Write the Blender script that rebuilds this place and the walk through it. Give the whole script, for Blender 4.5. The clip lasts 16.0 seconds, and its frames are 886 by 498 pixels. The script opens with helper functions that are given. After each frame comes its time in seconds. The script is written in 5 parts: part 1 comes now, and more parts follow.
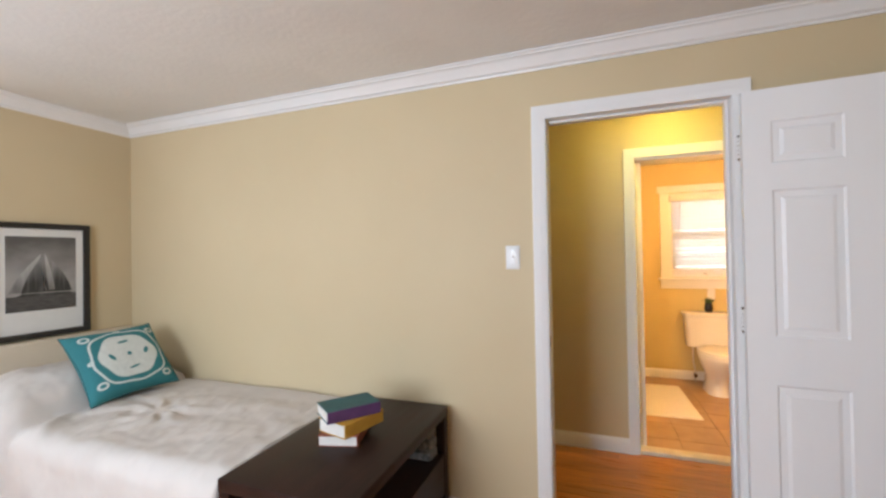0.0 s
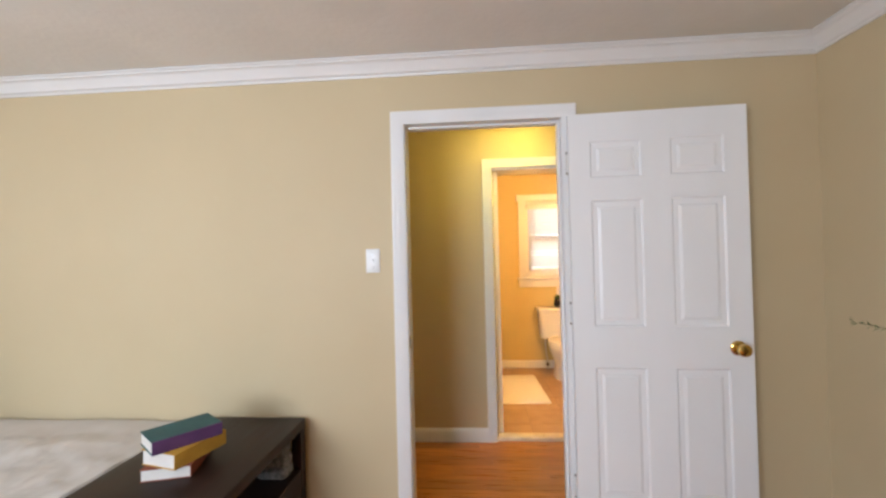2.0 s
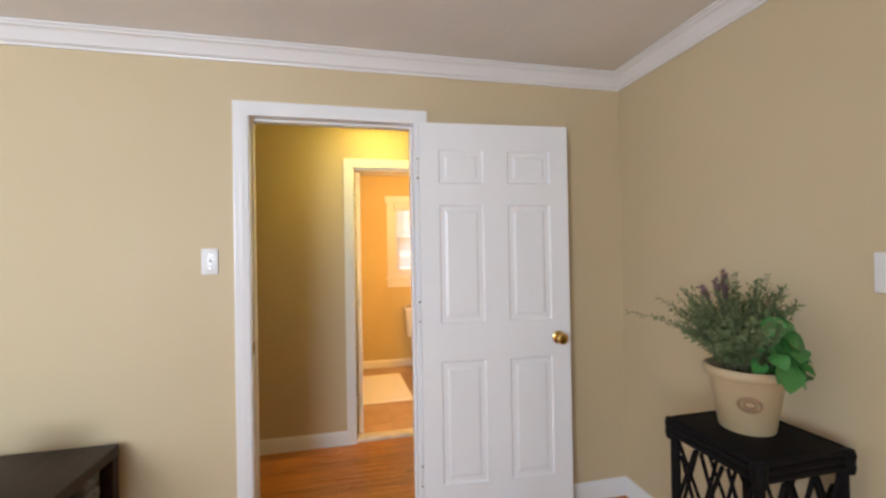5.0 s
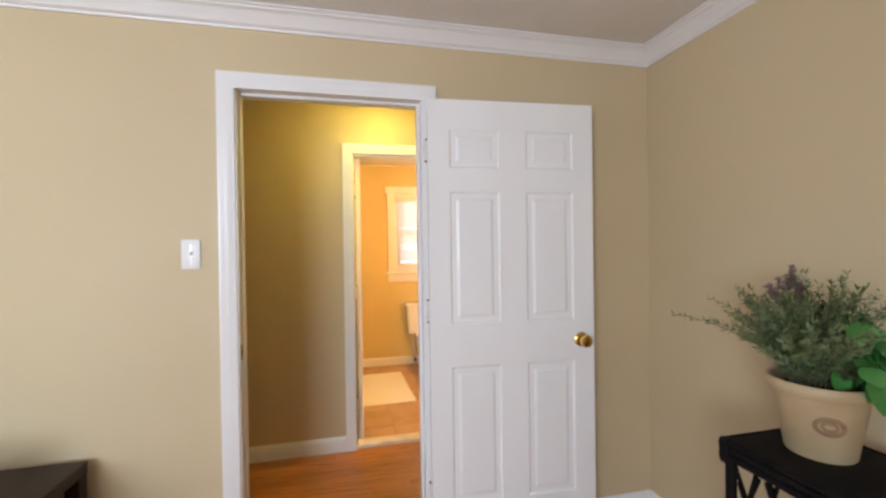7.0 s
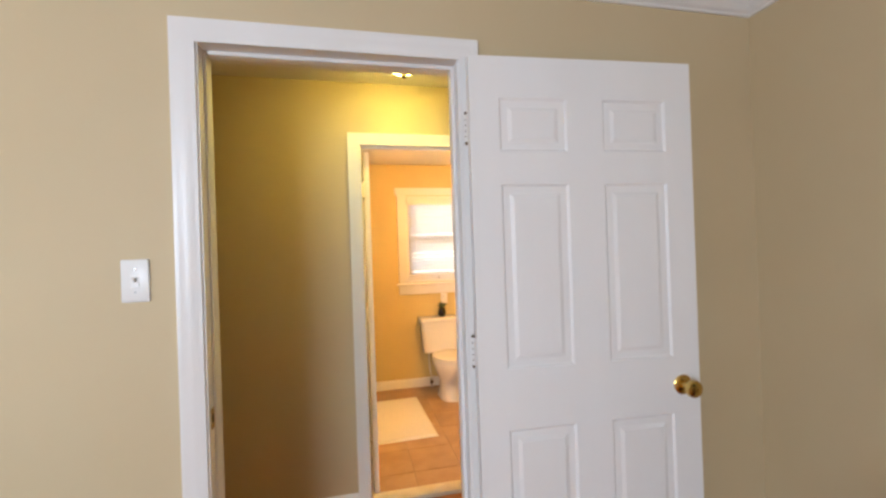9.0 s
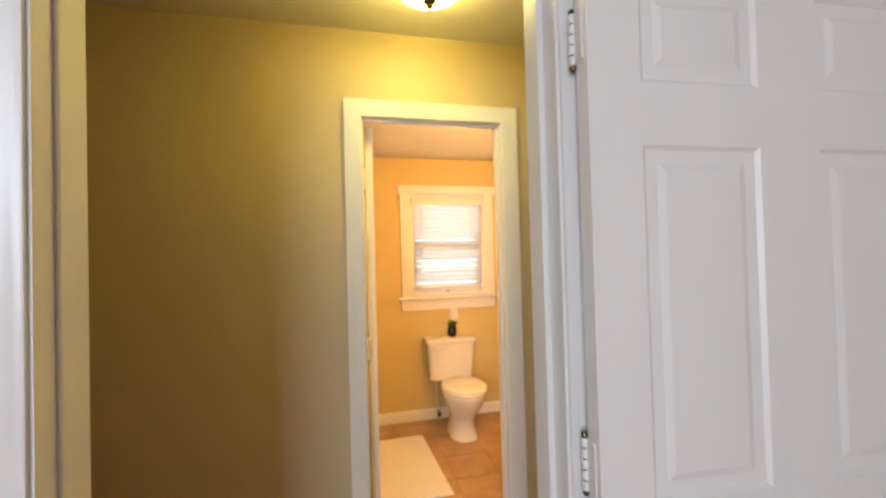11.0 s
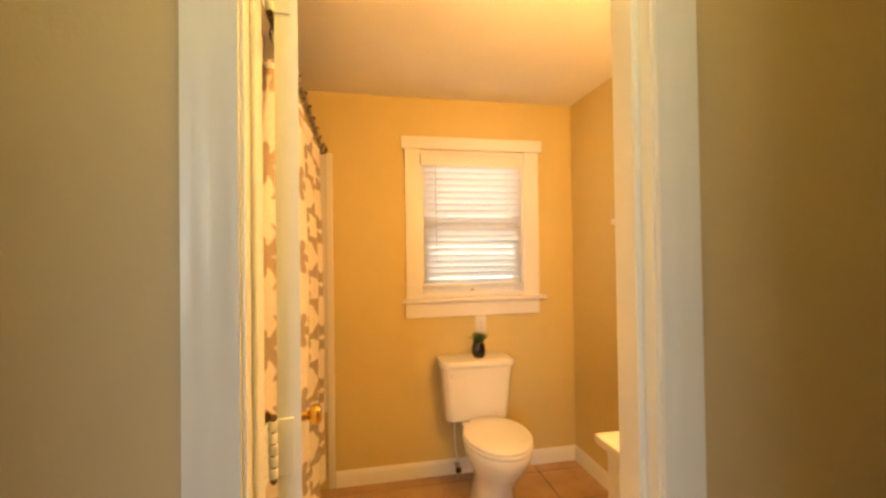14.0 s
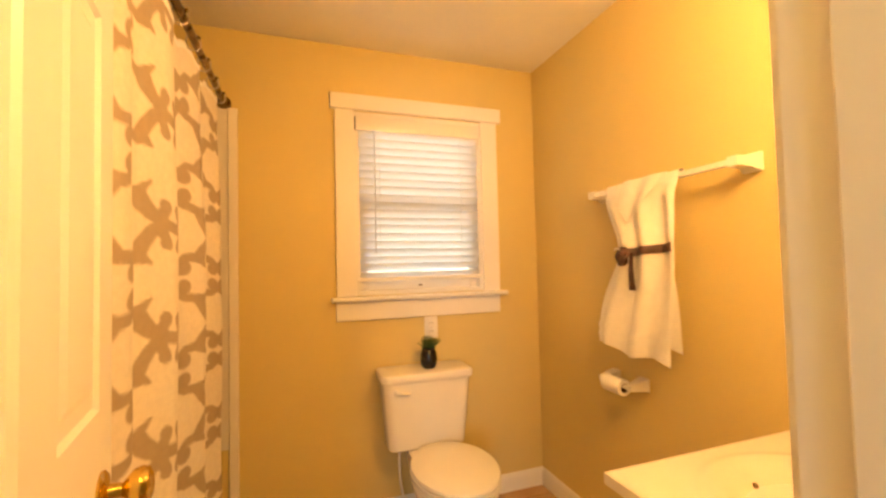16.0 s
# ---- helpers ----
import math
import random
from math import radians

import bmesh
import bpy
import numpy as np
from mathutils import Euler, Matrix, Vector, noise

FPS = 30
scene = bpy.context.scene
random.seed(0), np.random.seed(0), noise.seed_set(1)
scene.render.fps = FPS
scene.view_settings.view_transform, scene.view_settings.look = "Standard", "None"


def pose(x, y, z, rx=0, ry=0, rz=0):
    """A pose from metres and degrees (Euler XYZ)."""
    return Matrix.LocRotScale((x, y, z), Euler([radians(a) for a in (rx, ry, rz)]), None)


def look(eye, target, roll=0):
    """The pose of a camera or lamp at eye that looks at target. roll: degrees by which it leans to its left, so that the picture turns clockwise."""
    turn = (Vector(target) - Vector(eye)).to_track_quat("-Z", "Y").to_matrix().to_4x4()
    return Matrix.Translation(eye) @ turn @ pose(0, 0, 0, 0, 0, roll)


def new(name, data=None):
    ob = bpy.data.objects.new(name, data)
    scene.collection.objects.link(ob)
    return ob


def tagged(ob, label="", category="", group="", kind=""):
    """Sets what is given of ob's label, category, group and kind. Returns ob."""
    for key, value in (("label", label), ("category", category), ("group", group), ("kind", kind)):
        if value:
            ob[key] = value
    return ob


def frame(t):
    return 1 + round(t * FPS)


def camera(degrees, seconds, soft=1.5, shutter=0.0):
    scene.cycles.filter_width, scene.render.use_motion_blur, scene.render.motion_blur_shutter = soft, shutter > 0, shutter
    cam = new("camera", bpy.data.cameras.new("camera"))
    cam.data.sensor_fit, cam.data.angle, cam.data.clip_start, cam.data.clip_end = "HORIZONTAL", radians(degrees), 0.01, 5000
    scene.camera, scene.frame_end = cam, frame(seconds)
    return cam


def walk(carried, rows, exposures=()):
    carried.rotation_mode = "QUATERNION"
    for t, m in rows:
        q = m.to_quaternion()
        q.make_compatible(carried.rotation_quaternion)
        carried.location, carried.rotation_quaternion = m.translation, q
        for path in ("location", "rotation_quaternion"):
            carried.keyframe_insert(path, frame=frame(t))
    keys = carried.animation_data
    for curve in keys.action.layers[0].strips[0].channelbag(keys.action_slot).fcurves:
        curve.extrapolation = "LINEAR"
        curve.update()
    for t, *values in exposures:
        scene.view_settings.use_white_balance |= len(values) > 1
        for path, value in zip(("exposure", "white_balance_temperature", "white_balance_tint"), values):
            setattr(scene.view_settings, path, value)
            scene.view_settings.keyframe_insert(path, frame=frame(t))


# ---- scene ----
cam = camera(94.1, 16.0, 2.6)
PATH = [
    (0, (0.279, -2.066, 1.384), (-0.41, -0.189, 1.406), -1.0),
    (0.5, (0.311, -2.048, 1.382), (-0.228, -0.122, 1.404), -0.9),
    (1, (0.34, -2.046, 1.373), (-0.06, -0.086, 1.4), -1.0),
    (1.5, (0.356, -2.036, 1.376), (0.104, -0.052, 1.403), -1.2),
    (2, (0.388, -2.036, 1.383), (0.249, -0.041, 1.408), -1.4),
    (2.5, (0.413, -2.041, 1.387), (0.392, -0.041, 1.412), -1.5),
    (3, (0.439, -2.053, 1.388), (0.547, -0.056, 1.415), -1.7),
    (3.5, (0.459, -2.06, 1.39), (0.691, -0.073, 1.415), -1.6),
    (4, (0.49, -2.065, 1.389), (0.83, -0.094, 1.411), -1.4),
    (4.5, (0.519, -2.072, 1.387), (0.948, -0.119, 1.407), -1.1),
    (7, (0.51, -1.839, 1.378), (0.956, 0.111, 1.362), -0.8),
    (7.5, (0.526, -1.741, 1.387), (0.94, 0.216, 1.378), -1.5),
    (8, (0.514, -1.629, 1.402), (0.919, 0.33, 1.4), -1.8),
    (8.5, (0.495, -1.469, 1.41), (0.912, 0.487, 1.41), -1.9),
    (11, (0.466, -0.655, 1.441), (0.933, 1.289, 1.474), -1.5),
    (11.5, (0.501, -0.476, 1.45), (0.958, 1.471, 1.478), -1.1),
    (12, (0.539, -0.277, 1.45), (0.976, 1.674, 1.467), -1.5),
    (12.5, (0.572, -0.093, 1.438), (0.985, 1.864, 1.447), -1.2),
    (13, (0.619, 0.096, 1.428), (1.001, 2.059, 1.428), -1.0),
    (13.5, (0.651, 0.267, 1.378), (1.025, 2.232, 1.399), -0.9),
    (14, (0.692, 0.451, 1.35), (1.077, 2.413, 1.375), -0.8),
    (14.5, (0.741, 0.577, 1.312), (1.137, 2.537, 1.351), -1.0),
    (15, (0.768, 0.698, 1.278), (1.214, 2.647, 1.332), -1.1),
    (15.5, (0.788, 0.814, 1.256), (1.323, 2.741, 1.316), -1.2),
    (16, (0.794, 0.909, 1.233), (1.441, 2.8, 1.302), -1.3),
]
walk(cam, [(t, look(eye, target, roll)) for t, eye, target, roll in PATH],
     [(0, 0.19, 6500, 10), (3.0, 0.25, 6500, 10), (7.0, 0.25, 6500, 10), (8.5, 0.20, 6500, 10), (9.5, 0.16, 6500, 10), (11.0, 0.06, 6600, 10), (12.0, 0.0, 7250, 10), (13.0, 0.0, 7450, 10), (14.0, -0.11, 7700, 10), (16.0, -0.15, 7650, 10)])

# ---------------------------------------------------------------- world and lights
world = bpy.data.worlds.new("daylight")
scene.world = world
world.use_nodes = True
wn = world.node_tree
sky = wn.nodes.new("ShaderNodeTexSky")
sky.sky_type, sky.sun_disc, sky.sun_elevation, sky.sun_rotation = "NISHITA", False, radians(48), radians(200)
wn.links.new(sky.outputs[0], wn.nodes["Background"].inputs[0])
wn.nodes["Background"].inputs[1].default_value = 0.1
scene.view_settings.exposure = 0.0

# daylight in the bedroom window's opening (back wall)
WIN_X, WIN_Y = -1.0, -3.62
day = bpy.data.lights.new("window_daylight", "AREA")
day.shape, day.size, day.size_y, day.energy, day.color = "RECTANGLE", 1.20, 1.15, 69, (0.80, 0.935, 1.12)
day_ob = new("window_daylight", day)
day_ob.matrix_world = look((WIN_X, WIN_Y - 0.02, 1.5), (WIN_X, 0, 1.45))
# weaker fill from the left, through an added window that stays out of view
WEST_X, WEST_Y = -2.95, -2.25
west = bpy.data.lights.new("side_window_fill", "AREA")
west.shape, west.size, west.size_y, west.energy, west.color = "RECTANGLE", 1.75, 1.15, 14, (0.80, 0.935, 1.12)
west_ob = new("side_window_fill", west)
west_ob.matrix_world = look((WEST_X, WEST_Y, 1.5), (0, WEST_Y, 1.45))
HALL_GLOW, VANITY_GLOW, YARD_GLOW = 28.0, 345.0, 5.0

# ---------------------------------------------------------------- materials
def nodes(name, base=(0.8, 0.8, 0.8), rough=0.5, metal=0.0, **more):
    m = bpy.data.materials.new(name)
    m.use_nodes = True
    b = m.node_tree.nodes["Principled BSDF"]
    b.inputs["Base Color"].default_value = (*base, 1)
    b.inputs["Roughness"].default_value = rough
    b.inputs["Metallic"].default_value = metal
    for k, v in more.items():
        b.inputs[k.replace("_", " ")].default_value = v
    return m, m.node_tree, b


def link(tree, a, b):
    tree.links.new(a, b)


def grain(name, base, dark, scale, bump=0.1, fine=200.0, rough=0.5, stretch=(1, 1, 1), rnd=0.0, metal=0.0, rough_var=0.1, depth=0.002, low=0.35, high=0.65, **more):
    """A surface that varies between two colours at a broad scale, with a fine relief."""
    m, t, b = nodes(name, base, rough, metal, **more)
    co = t.nodes.new("ShaderNodeTexCoord")
    mp = t.nodes.new("ShaderNodeMapping")
    mp.inputs["Scale"].default_value = stretch
    link(t, co.outputs["Object"], mp.inputs[0])
    n1 = t.nodes.new("ShaderNodeTexNoise")
    n1.inputs["Scale"].default_value, n1.inputs["Detail"].default_value = scale, 6
    link(t, mp.outputs[0], n1.inputs["Vector"])
    r = t.nodes.new("ShaderNodeValToRGB")
    r.color_ramp.elements[0].position, r.color_ramp.elements[1].position = low, high
    r.color_ramp.elements[0].color, r.color_ramp.elements[1].color = (*dark, 1), (*base, 1)
    link(t, n1.outputs[0], r.inputs[0])
    col = r.outputs[0]
    if rnd:
        oi = t.nodes.new("ShaderNodeObjectInfo")
        mr = t.nodes.new("ShaderNodeMapRange")
        mr.inputs[3].default_value, mr.inputs[4].default_value = 1 - rnd, 1 + rnd
        link(t, oi.outputs["Random"], mr.inputs[0])
        hs = t.nodes.new("ShaderNodeHueSaturation")
        link(t, mr.outputs[0], hs.inputs["Value"])
        link(t, col, hs.inputs["Color"])
        col = hs.outputs[0]
        ad = t.nodes.new("ShaderNodeVectorMath")
        ad.operation = "MULTIPLY_ADD"
        ad.inputs[1].default_value = (17, 31, 11)
        link(t, oi.outputs["Random"], ad.inputs[0])
        link(t, co.outputs["Object"], ad.inputs[2])
        link(t, ad.outputs[0], mp.inputs[0])
    link(t, col, b.inputs["Base Color"])
    n2 = t.nodes.new("ShaderNodeTexNoise")
    n2.inputs["Scale"].default_value, n2.inputs["Detail"].default_value = fine, 3
    link(t, mp.outputs[0], n2.inputs["Vector"])
    bp = t.nodes.new("ShaderNodeBump")
    bp.inputs["Strength"].default_value, bp.inputs["Distance"].default_value = bump, depth
    link(t, n2.outputs[0], bp.inputs["Height"])
    link(t, bp.outputs[0], b.inputs["Normal"])
    rr = t.nodes.new("ShaderNodeMapRange")
    rr.inputs[3].default_value, rr.inputs[4].default_value = rough - rough_var, rough + rough_var
    link(t, n1.outputs[0], rr.inputs[0])
    link(t, rr.outputs[0], b.inputs["Roughness"])
    return m


def patterned(name, a, b_col, rough=0.9, bump=0.3, fine=500.0, translucent=0.0):
    """Cloth with a woven figure held in the mesh's 'figure' attribute."""
    m, t, b = nodes(name, a, rough)
    at = t.nodes.new("ShaderNodeAttribute")
    at.attribute_name = "figure"
    mx = t.nodes.new("ShaderNodeMix")
    mx.data_type = "RGBA"
    mx.inputs[6].default_value, mx.inputs[7].default_value = (*a, 1), (*b_col, 1)
    link(t, at.outputs["Fac"], mx.inputs[0])
    co = t.nodes.new("ShaderNodeTexCoord")
    n2 = t.nodes.new("ShaderNodeTexNoise")
    n2.inputs["Scale"].default_value = fine
    link(t, co.outputs["Object"], n2.inputs["Vector"])
    hs = t.nodes.new("ShaderNodeHueSaturation")
    n3 = t.nodes.new("ShaderNodeTexNoise")
    n3.inputs["Scale"].default_value = 60
    link(t, co.outputs["Object"], n3.inputs["Vector"])
    mr = t.nodes.new("ShaderNodeMapRange")
    mr.inputs[3].default_value, mr.inputs[4].default_value = 0.88, 1.08
    link(t, n3.outputs[0], mr.inputs[0])
    link(t, mr.outputs[0], hs.inputs["Value"])
    link(t, mx.outputs[2], hs.inputs["Color"])
    link(t, hs.outputs[0], b.inputs["Base Color"])
    bp = t.nodes.new("ShaderNodeBump")
    bp.inputs["Strength"].default_value, bp.inputs["Distance"].default_value = bump, 0.001
    link(t, n2.outputs[0], bp.inputs["Height"])
    link(t, bp.outputs[0], b.inputs["Normal"])
    return m


def glow(name, col, strength):
    m = bpy.data.materials.new(name)
    m.use_nodes = True
    b = m.node_tree.nodes["Principled BSDF"]
    b.inputs["Base Color"].default_value = (*col, 1)
    b.inputs["Emission Color"].default_value = (*col, 1)
    b.inputs["Emission Strength"].default_value = strength
    return m


WALL = grain("khaki_wall_paint", (0.606, 0.492, 0.310), (0.584, 0.470, 0.292), 1.6, 0.22, 170, 0.58, rough_var=0.05, depth=0.0015, Specular_IOR_Level=0.35)
GOLD = grain("gold_wall_paint", (0.645, 0.530, 0.250), (0.620, 0.506, 0.234), 1.6, 0.22, 170, 0.55, rough_var=0.05, depth=0.0015, Specular_IOR_Level=0.35)
CEIL = grain("textured_ceiling_paint", (0.80, 0.785, 0.755), (0.765, 0.75, 0.72), 2.2, 0.45, 34, 0.75, depth=0.004, low=0.42, high=0.6)
WHITE = grain("white_trim_paint", (0.82, 0.81, 0.80), (0.785, 0.775, 0.76), 3.0, 0.12, 60, 0.33, stretch=(1, 1, 0.3), depth=0.001)
DOORW = grain("white_door_paint", (0.865, 0.86, 0.86), (0.835, 0.83, 0.825), 4.0, 0.16, 90, 0.38, stretch=(1, 1, 0.12), depth=0.0012)
OAK = grain("orange_oak_boards", (0.52, 0.205, 0.046), (0.36, 0.125, 0.026), 9.0, 0.12, 40, 0.30, stretch=(0.5, 9, 9), rnd=0.16, depth=0.001)
GAPS = grain("dark_floor_joints", (0.10, 0.04, 0.015), (0.06, 0.025, 0.01), 8, rough=0.8)
ESPRESSO = grain("espresso_stained_wood", (0.030, 0.013, 0.010), (0.017, 0.008, 0.006), 6, 0.10, 70, 0.42, stretch=(6, 0.6, 6), Specular_IOR_Level=0.2)
LINEN = grain("white_cotton_cover", (0.64, 0.59, 0.545), (0.59, 0.54, 0.495), 5, 0.35, 420, 0.92, depth=0.0012)
CREAM = grain("cream_upholstery", (0.62, 0.53, 0.40), (0.58, 0.49, 0.37), 6, 0.3, 400, 0.8)
BLACKWOOD = grain("black_frame_wood", (0.016, 0.013, 0.013), (0.010, 0.009, 0.009), 8, 0.1, 90, 0.32)
MAT = grain("white_mount_board", (0.72, 0.70, 0.66), (0.70, 0.68, 0.64), 20, 0.1, 500, 0.85)
PAPER = grain("book_pages", (0.76, 0.71, 0.65), (0.66, 0.60, 0.54), 30, 0.5, 60, 0.9, stretch=(1, 1, 30))
TEALC = grain("teal_book_cloth", (0.028, 0.11, 0.115), (0.02, 0.085, 0.09), 14, 0.3, 500, 0.7)
PURPLE = grain("purple_book_cloth", (0.10, 0.035, 0.11), (0.075, 0.026, 0.085), 14, 0.3, 500, 0.7)
YELLOW = grain("yellow_book_cloth", (0.56, 0.30, 0.035), (0.46, 0.23, 0.025), 14, 0.3, 500, 0.7)
RUST = grain("rust_book_cloth", (0.27, 0.065, 0.03), (0.20, 0.048, 0.022), 14, 0.3, 500, 0.7)
RATTAN = grain("black_rattan", (0.010, 0.008, 0.008), (0.005, 0.004, 0.004), 40, 0.6, 160, 0.6, depth=0.002, Specular_IOR_Level=0.10)
CLAY = grain("cream_glazed_clay", (0.50, 0.385, 0.225), (0.43, 0.32, 0.18), 7, 0.15, 80, 0.5)
STAMP = grain("brown_stamped_clay", (0.34, 0.22, 0.12), (0.25, 0.155, 0.085), 30, 0.4, 120, 0.7)
SOIL = grain("potting_soil", (0.03, 0.02, 0.013), (0.012, 0.008, 0.006), 60, 1.0, 160, 0.95, depth=0.006)
HERB = grain("grey_green_herb", (0.20, 0.25, 0.105), (0.085, 0.12, 0.042), 30, 0.2, 200, 0.6)
STEM = grain("herb_stem", (0.12, 0.12, 0.06), (0.08, 0.075, 0.035), 30, rough=0.7)
LEAFM = grain("bright_green_leaf", (0.075, 0.26, 0.055), (0.045, 0.165, 0.035), 24, 0.4, 90, 0.42, rnd=0.3)
BLOOM = grain("dusty_mauve_bloom", (0.33, 0.21, 0.21), (0.20, 0.125, 0.12), 60, rough=0.8)
BRASS = grain("polished_brass", (0.72, 0.50, 0.16), (0.62, 0.41, 0.12), 20, 0.05, 200, 0.2, metal=1.0, rough_var=0.06)
STEEL = grain("brushed_steel", (0.55, 0.54, 0.52), (0.42, 0.41, 0.40), 40, 0.1, 200, 0.3, metal=1.0)
BRONZE = grain("dark_bronze", (0.24, 0.165, 0.10), (0.13, 0.085, 0.05), 30, 0.1, 200, 0.28, metal=1.0)
PLASTIC = grain("white_plastic", (0.80, 0.79, 0.77), (0.78, 0.77, 0.75), 10, 0.02, 100, 0.3, rough_var=0.04)
PORCELAIN = grain("white_porcelain", (0.82, 0.79, 0.73), (0.80, 0.77, 0.71), 6, 0.02, 30, 0.10, rough_var=0.04)
SEATM = grain("white_enamel_seat", (0.82, 0.80, 0.75), (0.80, 0.78, 0.73), 6, 0.02, 30, 0.22, rough_var=0.04)
TILE = grain("tan_ceramic_tile", (0.46, 0.30, 0.17), (0.36, 0.22, 0.115), 7, 0.2, 60, 0.34, rnd=0.045)
GROUT = grain("sand_grout", (0.36, 0.25, 0.15), (0.28, 0.19, 0.11), 30, 0.5, 200, 0.9)
SILLST = grain("cream_marble_threshold", (0.72, 0.64, 0.50), (0.60, 0.52, 0.39), 12, 0.1, 60, 0.35)
RUGM = grain("white_tufted_cotton", (0.86, 0.83, 0.78), (0.78, 0.745, 0.69), 90, 0.7, 260, 0.95, depth=0.006)
TERRY = grain("white_terry_cloth", (0.90, 0.89, 0.87), (0.87, 0.86, 0.84), 40, 0.5, 600, 0.95, depth=0.001)
# grey that holds the shade on the white bed cover
SHADED_COVER = grain("grey_shaded_cover", (0.26, 0.25, 0.24), (0.13, 0.125, 0.12), 55, 0.8, 220, 0.9, depth=0.003)
RIBBON = grain("brown_satin_ribbon", (0.085, 0.04, 0.038), (0.05, 0.024, 0.024), 30, 0.2, 300, 0.45)
SURROUND = grain("white_acrylic_surround", (0.80, 0.77, 0.72), (0.78, 0.75, 0.70), 4, 0.02, 40, 0.22, rough_var=0.04)
COUNTER = grain("cultured_marble_top", (0.80, 0.77, 0.71), (0.77, 0.735, 0.67), 5, 0.03, 40, 0.16, rough_var=0.05)
BLACKPOT = grain("black_glazed_pot", (0.010, 0.008, 0.008), (0.006, 0.005, 0.005), 20, 0.05, 60, 0.25)
SPRIG = grain("deep_green_sprig", (0.05, 0.11, 0.03), (0.025, 0.06, 0.015), 40, 0.2, 200, 0.6)
# near-black that paints the shade inside slots, the latch hole and the valance end
HOLLOW_SHADE = grain("painted_hollow_shade", (0.012, 0.010, 0.009), (0.008, 0.007, 0.006), 20, rough=0.9)
CARD = grain("cardboard_core", (0.20, 0.12, 0.07), (0.14, 0.085, 0.05), 30, rough=0.9)


def print_tone(name, dark, pale, z0, z1, streak):
    """A photographic grey that runs from one tone to another up the sheet, with soft streaks."""
    m, t, b = nodes(name, dark, 0.4)
    co = t.nodes.new("ShaderNodeTexCoord")
    xyz = t.nodes.new("ShaderNodeSeparateXYZ")
    link(t, co.outputs["Object"], xyz.inputs[0])
    mp = t.nodes.new("ShaderNodeMapping")
    mp.inputs["Scale"].default_value = streak
    link(t, co.outputs["Object"], mp.inputs[0])
    nz = t.nodes.new("ShaderNodeTexNoise")
    nz.inputs["Scale"].default_value, nz.inputs["Detail"].default_value = 1.0, 5
    link(t, mp.outputs[0], nz.inputs["Vector"])
    mr = t.nodes.new("ShaderNodeMapRange")
    mr.inputs[1].default_value, mr.inputs[2].default_value = z0, z1
    link(t, xyz.outputs[2], mr.inputs[0])
    ad = t.nodes.new("ShaderNodeMath")
    ad.operation = "MULTIPLY_ADD"
    ad.inputs[1].default_value = 1.3
    link(t, nz.outputs[0], ad.inputs[0])
    sb_ = t.nodes.new("ShaderNodeMath")
    sb_.operation = "SUBTRACT"
    sb_.inputs[1].default_value = 0.65
    link(t, mr.outputs[0], sb_.inputs[0])
    link(t, sb_.outputs[0], ad.inputs[2])
    mx = t.nodes.new("ShaderNodeMix")
    mx.data_type = "RGBA"
    mx.inputs[6].default_value, mx.inputs[7].default_value = (*dark, 1), (*pale, 1)
    link(t, ad.outputs[0], mx.inputs[0])
    link(t, mx.outputs[2], b.inputs["Base Color"])
    return m


SHEET = print_tone("grey_photo_sky", (0.34, 0.325, 0.31), (0.10, 0.095, 0.09), -0.02, 0.27, (5, 5, 9))
SEA = grain("grey_photo_sea", (0.10, 0.095, 0.09), (0.055, 0.05, 0.05), 30, 0.05, 300, 0.4, stretch=(1, 1, 6))
SAIL_L = print_tone("pale_photo_sail", (0.16, 0.155, 0.15), (0.46, 0.45, 0.43), -0.06, 0.12, (26, 1, 5))
SAIL_D = print_tone("dark_photo_sail", (0.035, 0.033, 0.032), (0.33, 0.32, 0.31), -0.02, 0.17, (34, 1, 5))
CURTAINM = patterned("white_shower_cloth_taupe_scrolls", (0.82, 0.77, 0.70), (0.40, 0.33, 0.25))
CUSHIONM = patterned("teal_cushion_cloth", (0.028, 0.175, 0.19), (0.60, 0.63, 0.59), bump=0.5, fine=350)
OPAL = glow("lit_amber_glass", (1.0, 0.83, 0.215), HALL_GLOW)
BULB = glow("lit_frosted_bulb", (1.0, 0.555, 0.205), VANITY_GLOW)

SLATM, tr, bs = nodes("white_blind_slat", (0.78, 0.775, 0.77), 0.4)
bs.inputs["Transmission Weight"].default_value = 0.0
tl = tr.nodes.new("ShaderNodeBsdfTranslucent")
tl.inputs[0].default_value = (0.84, 0.88, 0.94, 1)
ms = tr.nodes.new("ShaderNodeMixShader")
ms.inputs[0].default_value = 0.34
link(tr, bs.outputs[0], ms.inputs[1])
link(tr, tl.outputs[0], ms.inputs[2])
link(tr, ms.outputs[0], tr.nodes["Material Output"].inputs[0])

GLASS, tr, bs = nodes("clear_glass", (1, 1, 1), 0.02)
bs.inputs["Transmission Weight"].default_value, bs.inputs["IOR"].default_value = 1.0, 1.45

YARD, tr, bs = nodes("bright_yard_backdrop", (0, 0, 0), 1.0)
co = tr.nodes.new("ShaderNodeTexCoord")
nz = tr.nodes.new("ShaderNodeTexNoise")
nz.inputs["Scale"].default_value, nz.inputs["Detail"].default_value = 0.9, 5
link(tr, co.outputs["Object"], nz.inputs["Vector"])
rp = tr.nodes.new("ShaderNodeValToRGB")
rp.color_ramp.elements[0].color, rp.color_ramp.elements[1].color = (0.70, 0.76, 0.58, 1), (1.0, 1.0, 1.0, 1)
rp.color_ramp.elements[0].position, rp.color_ramp.elements[1].position = 0.36, 0.58
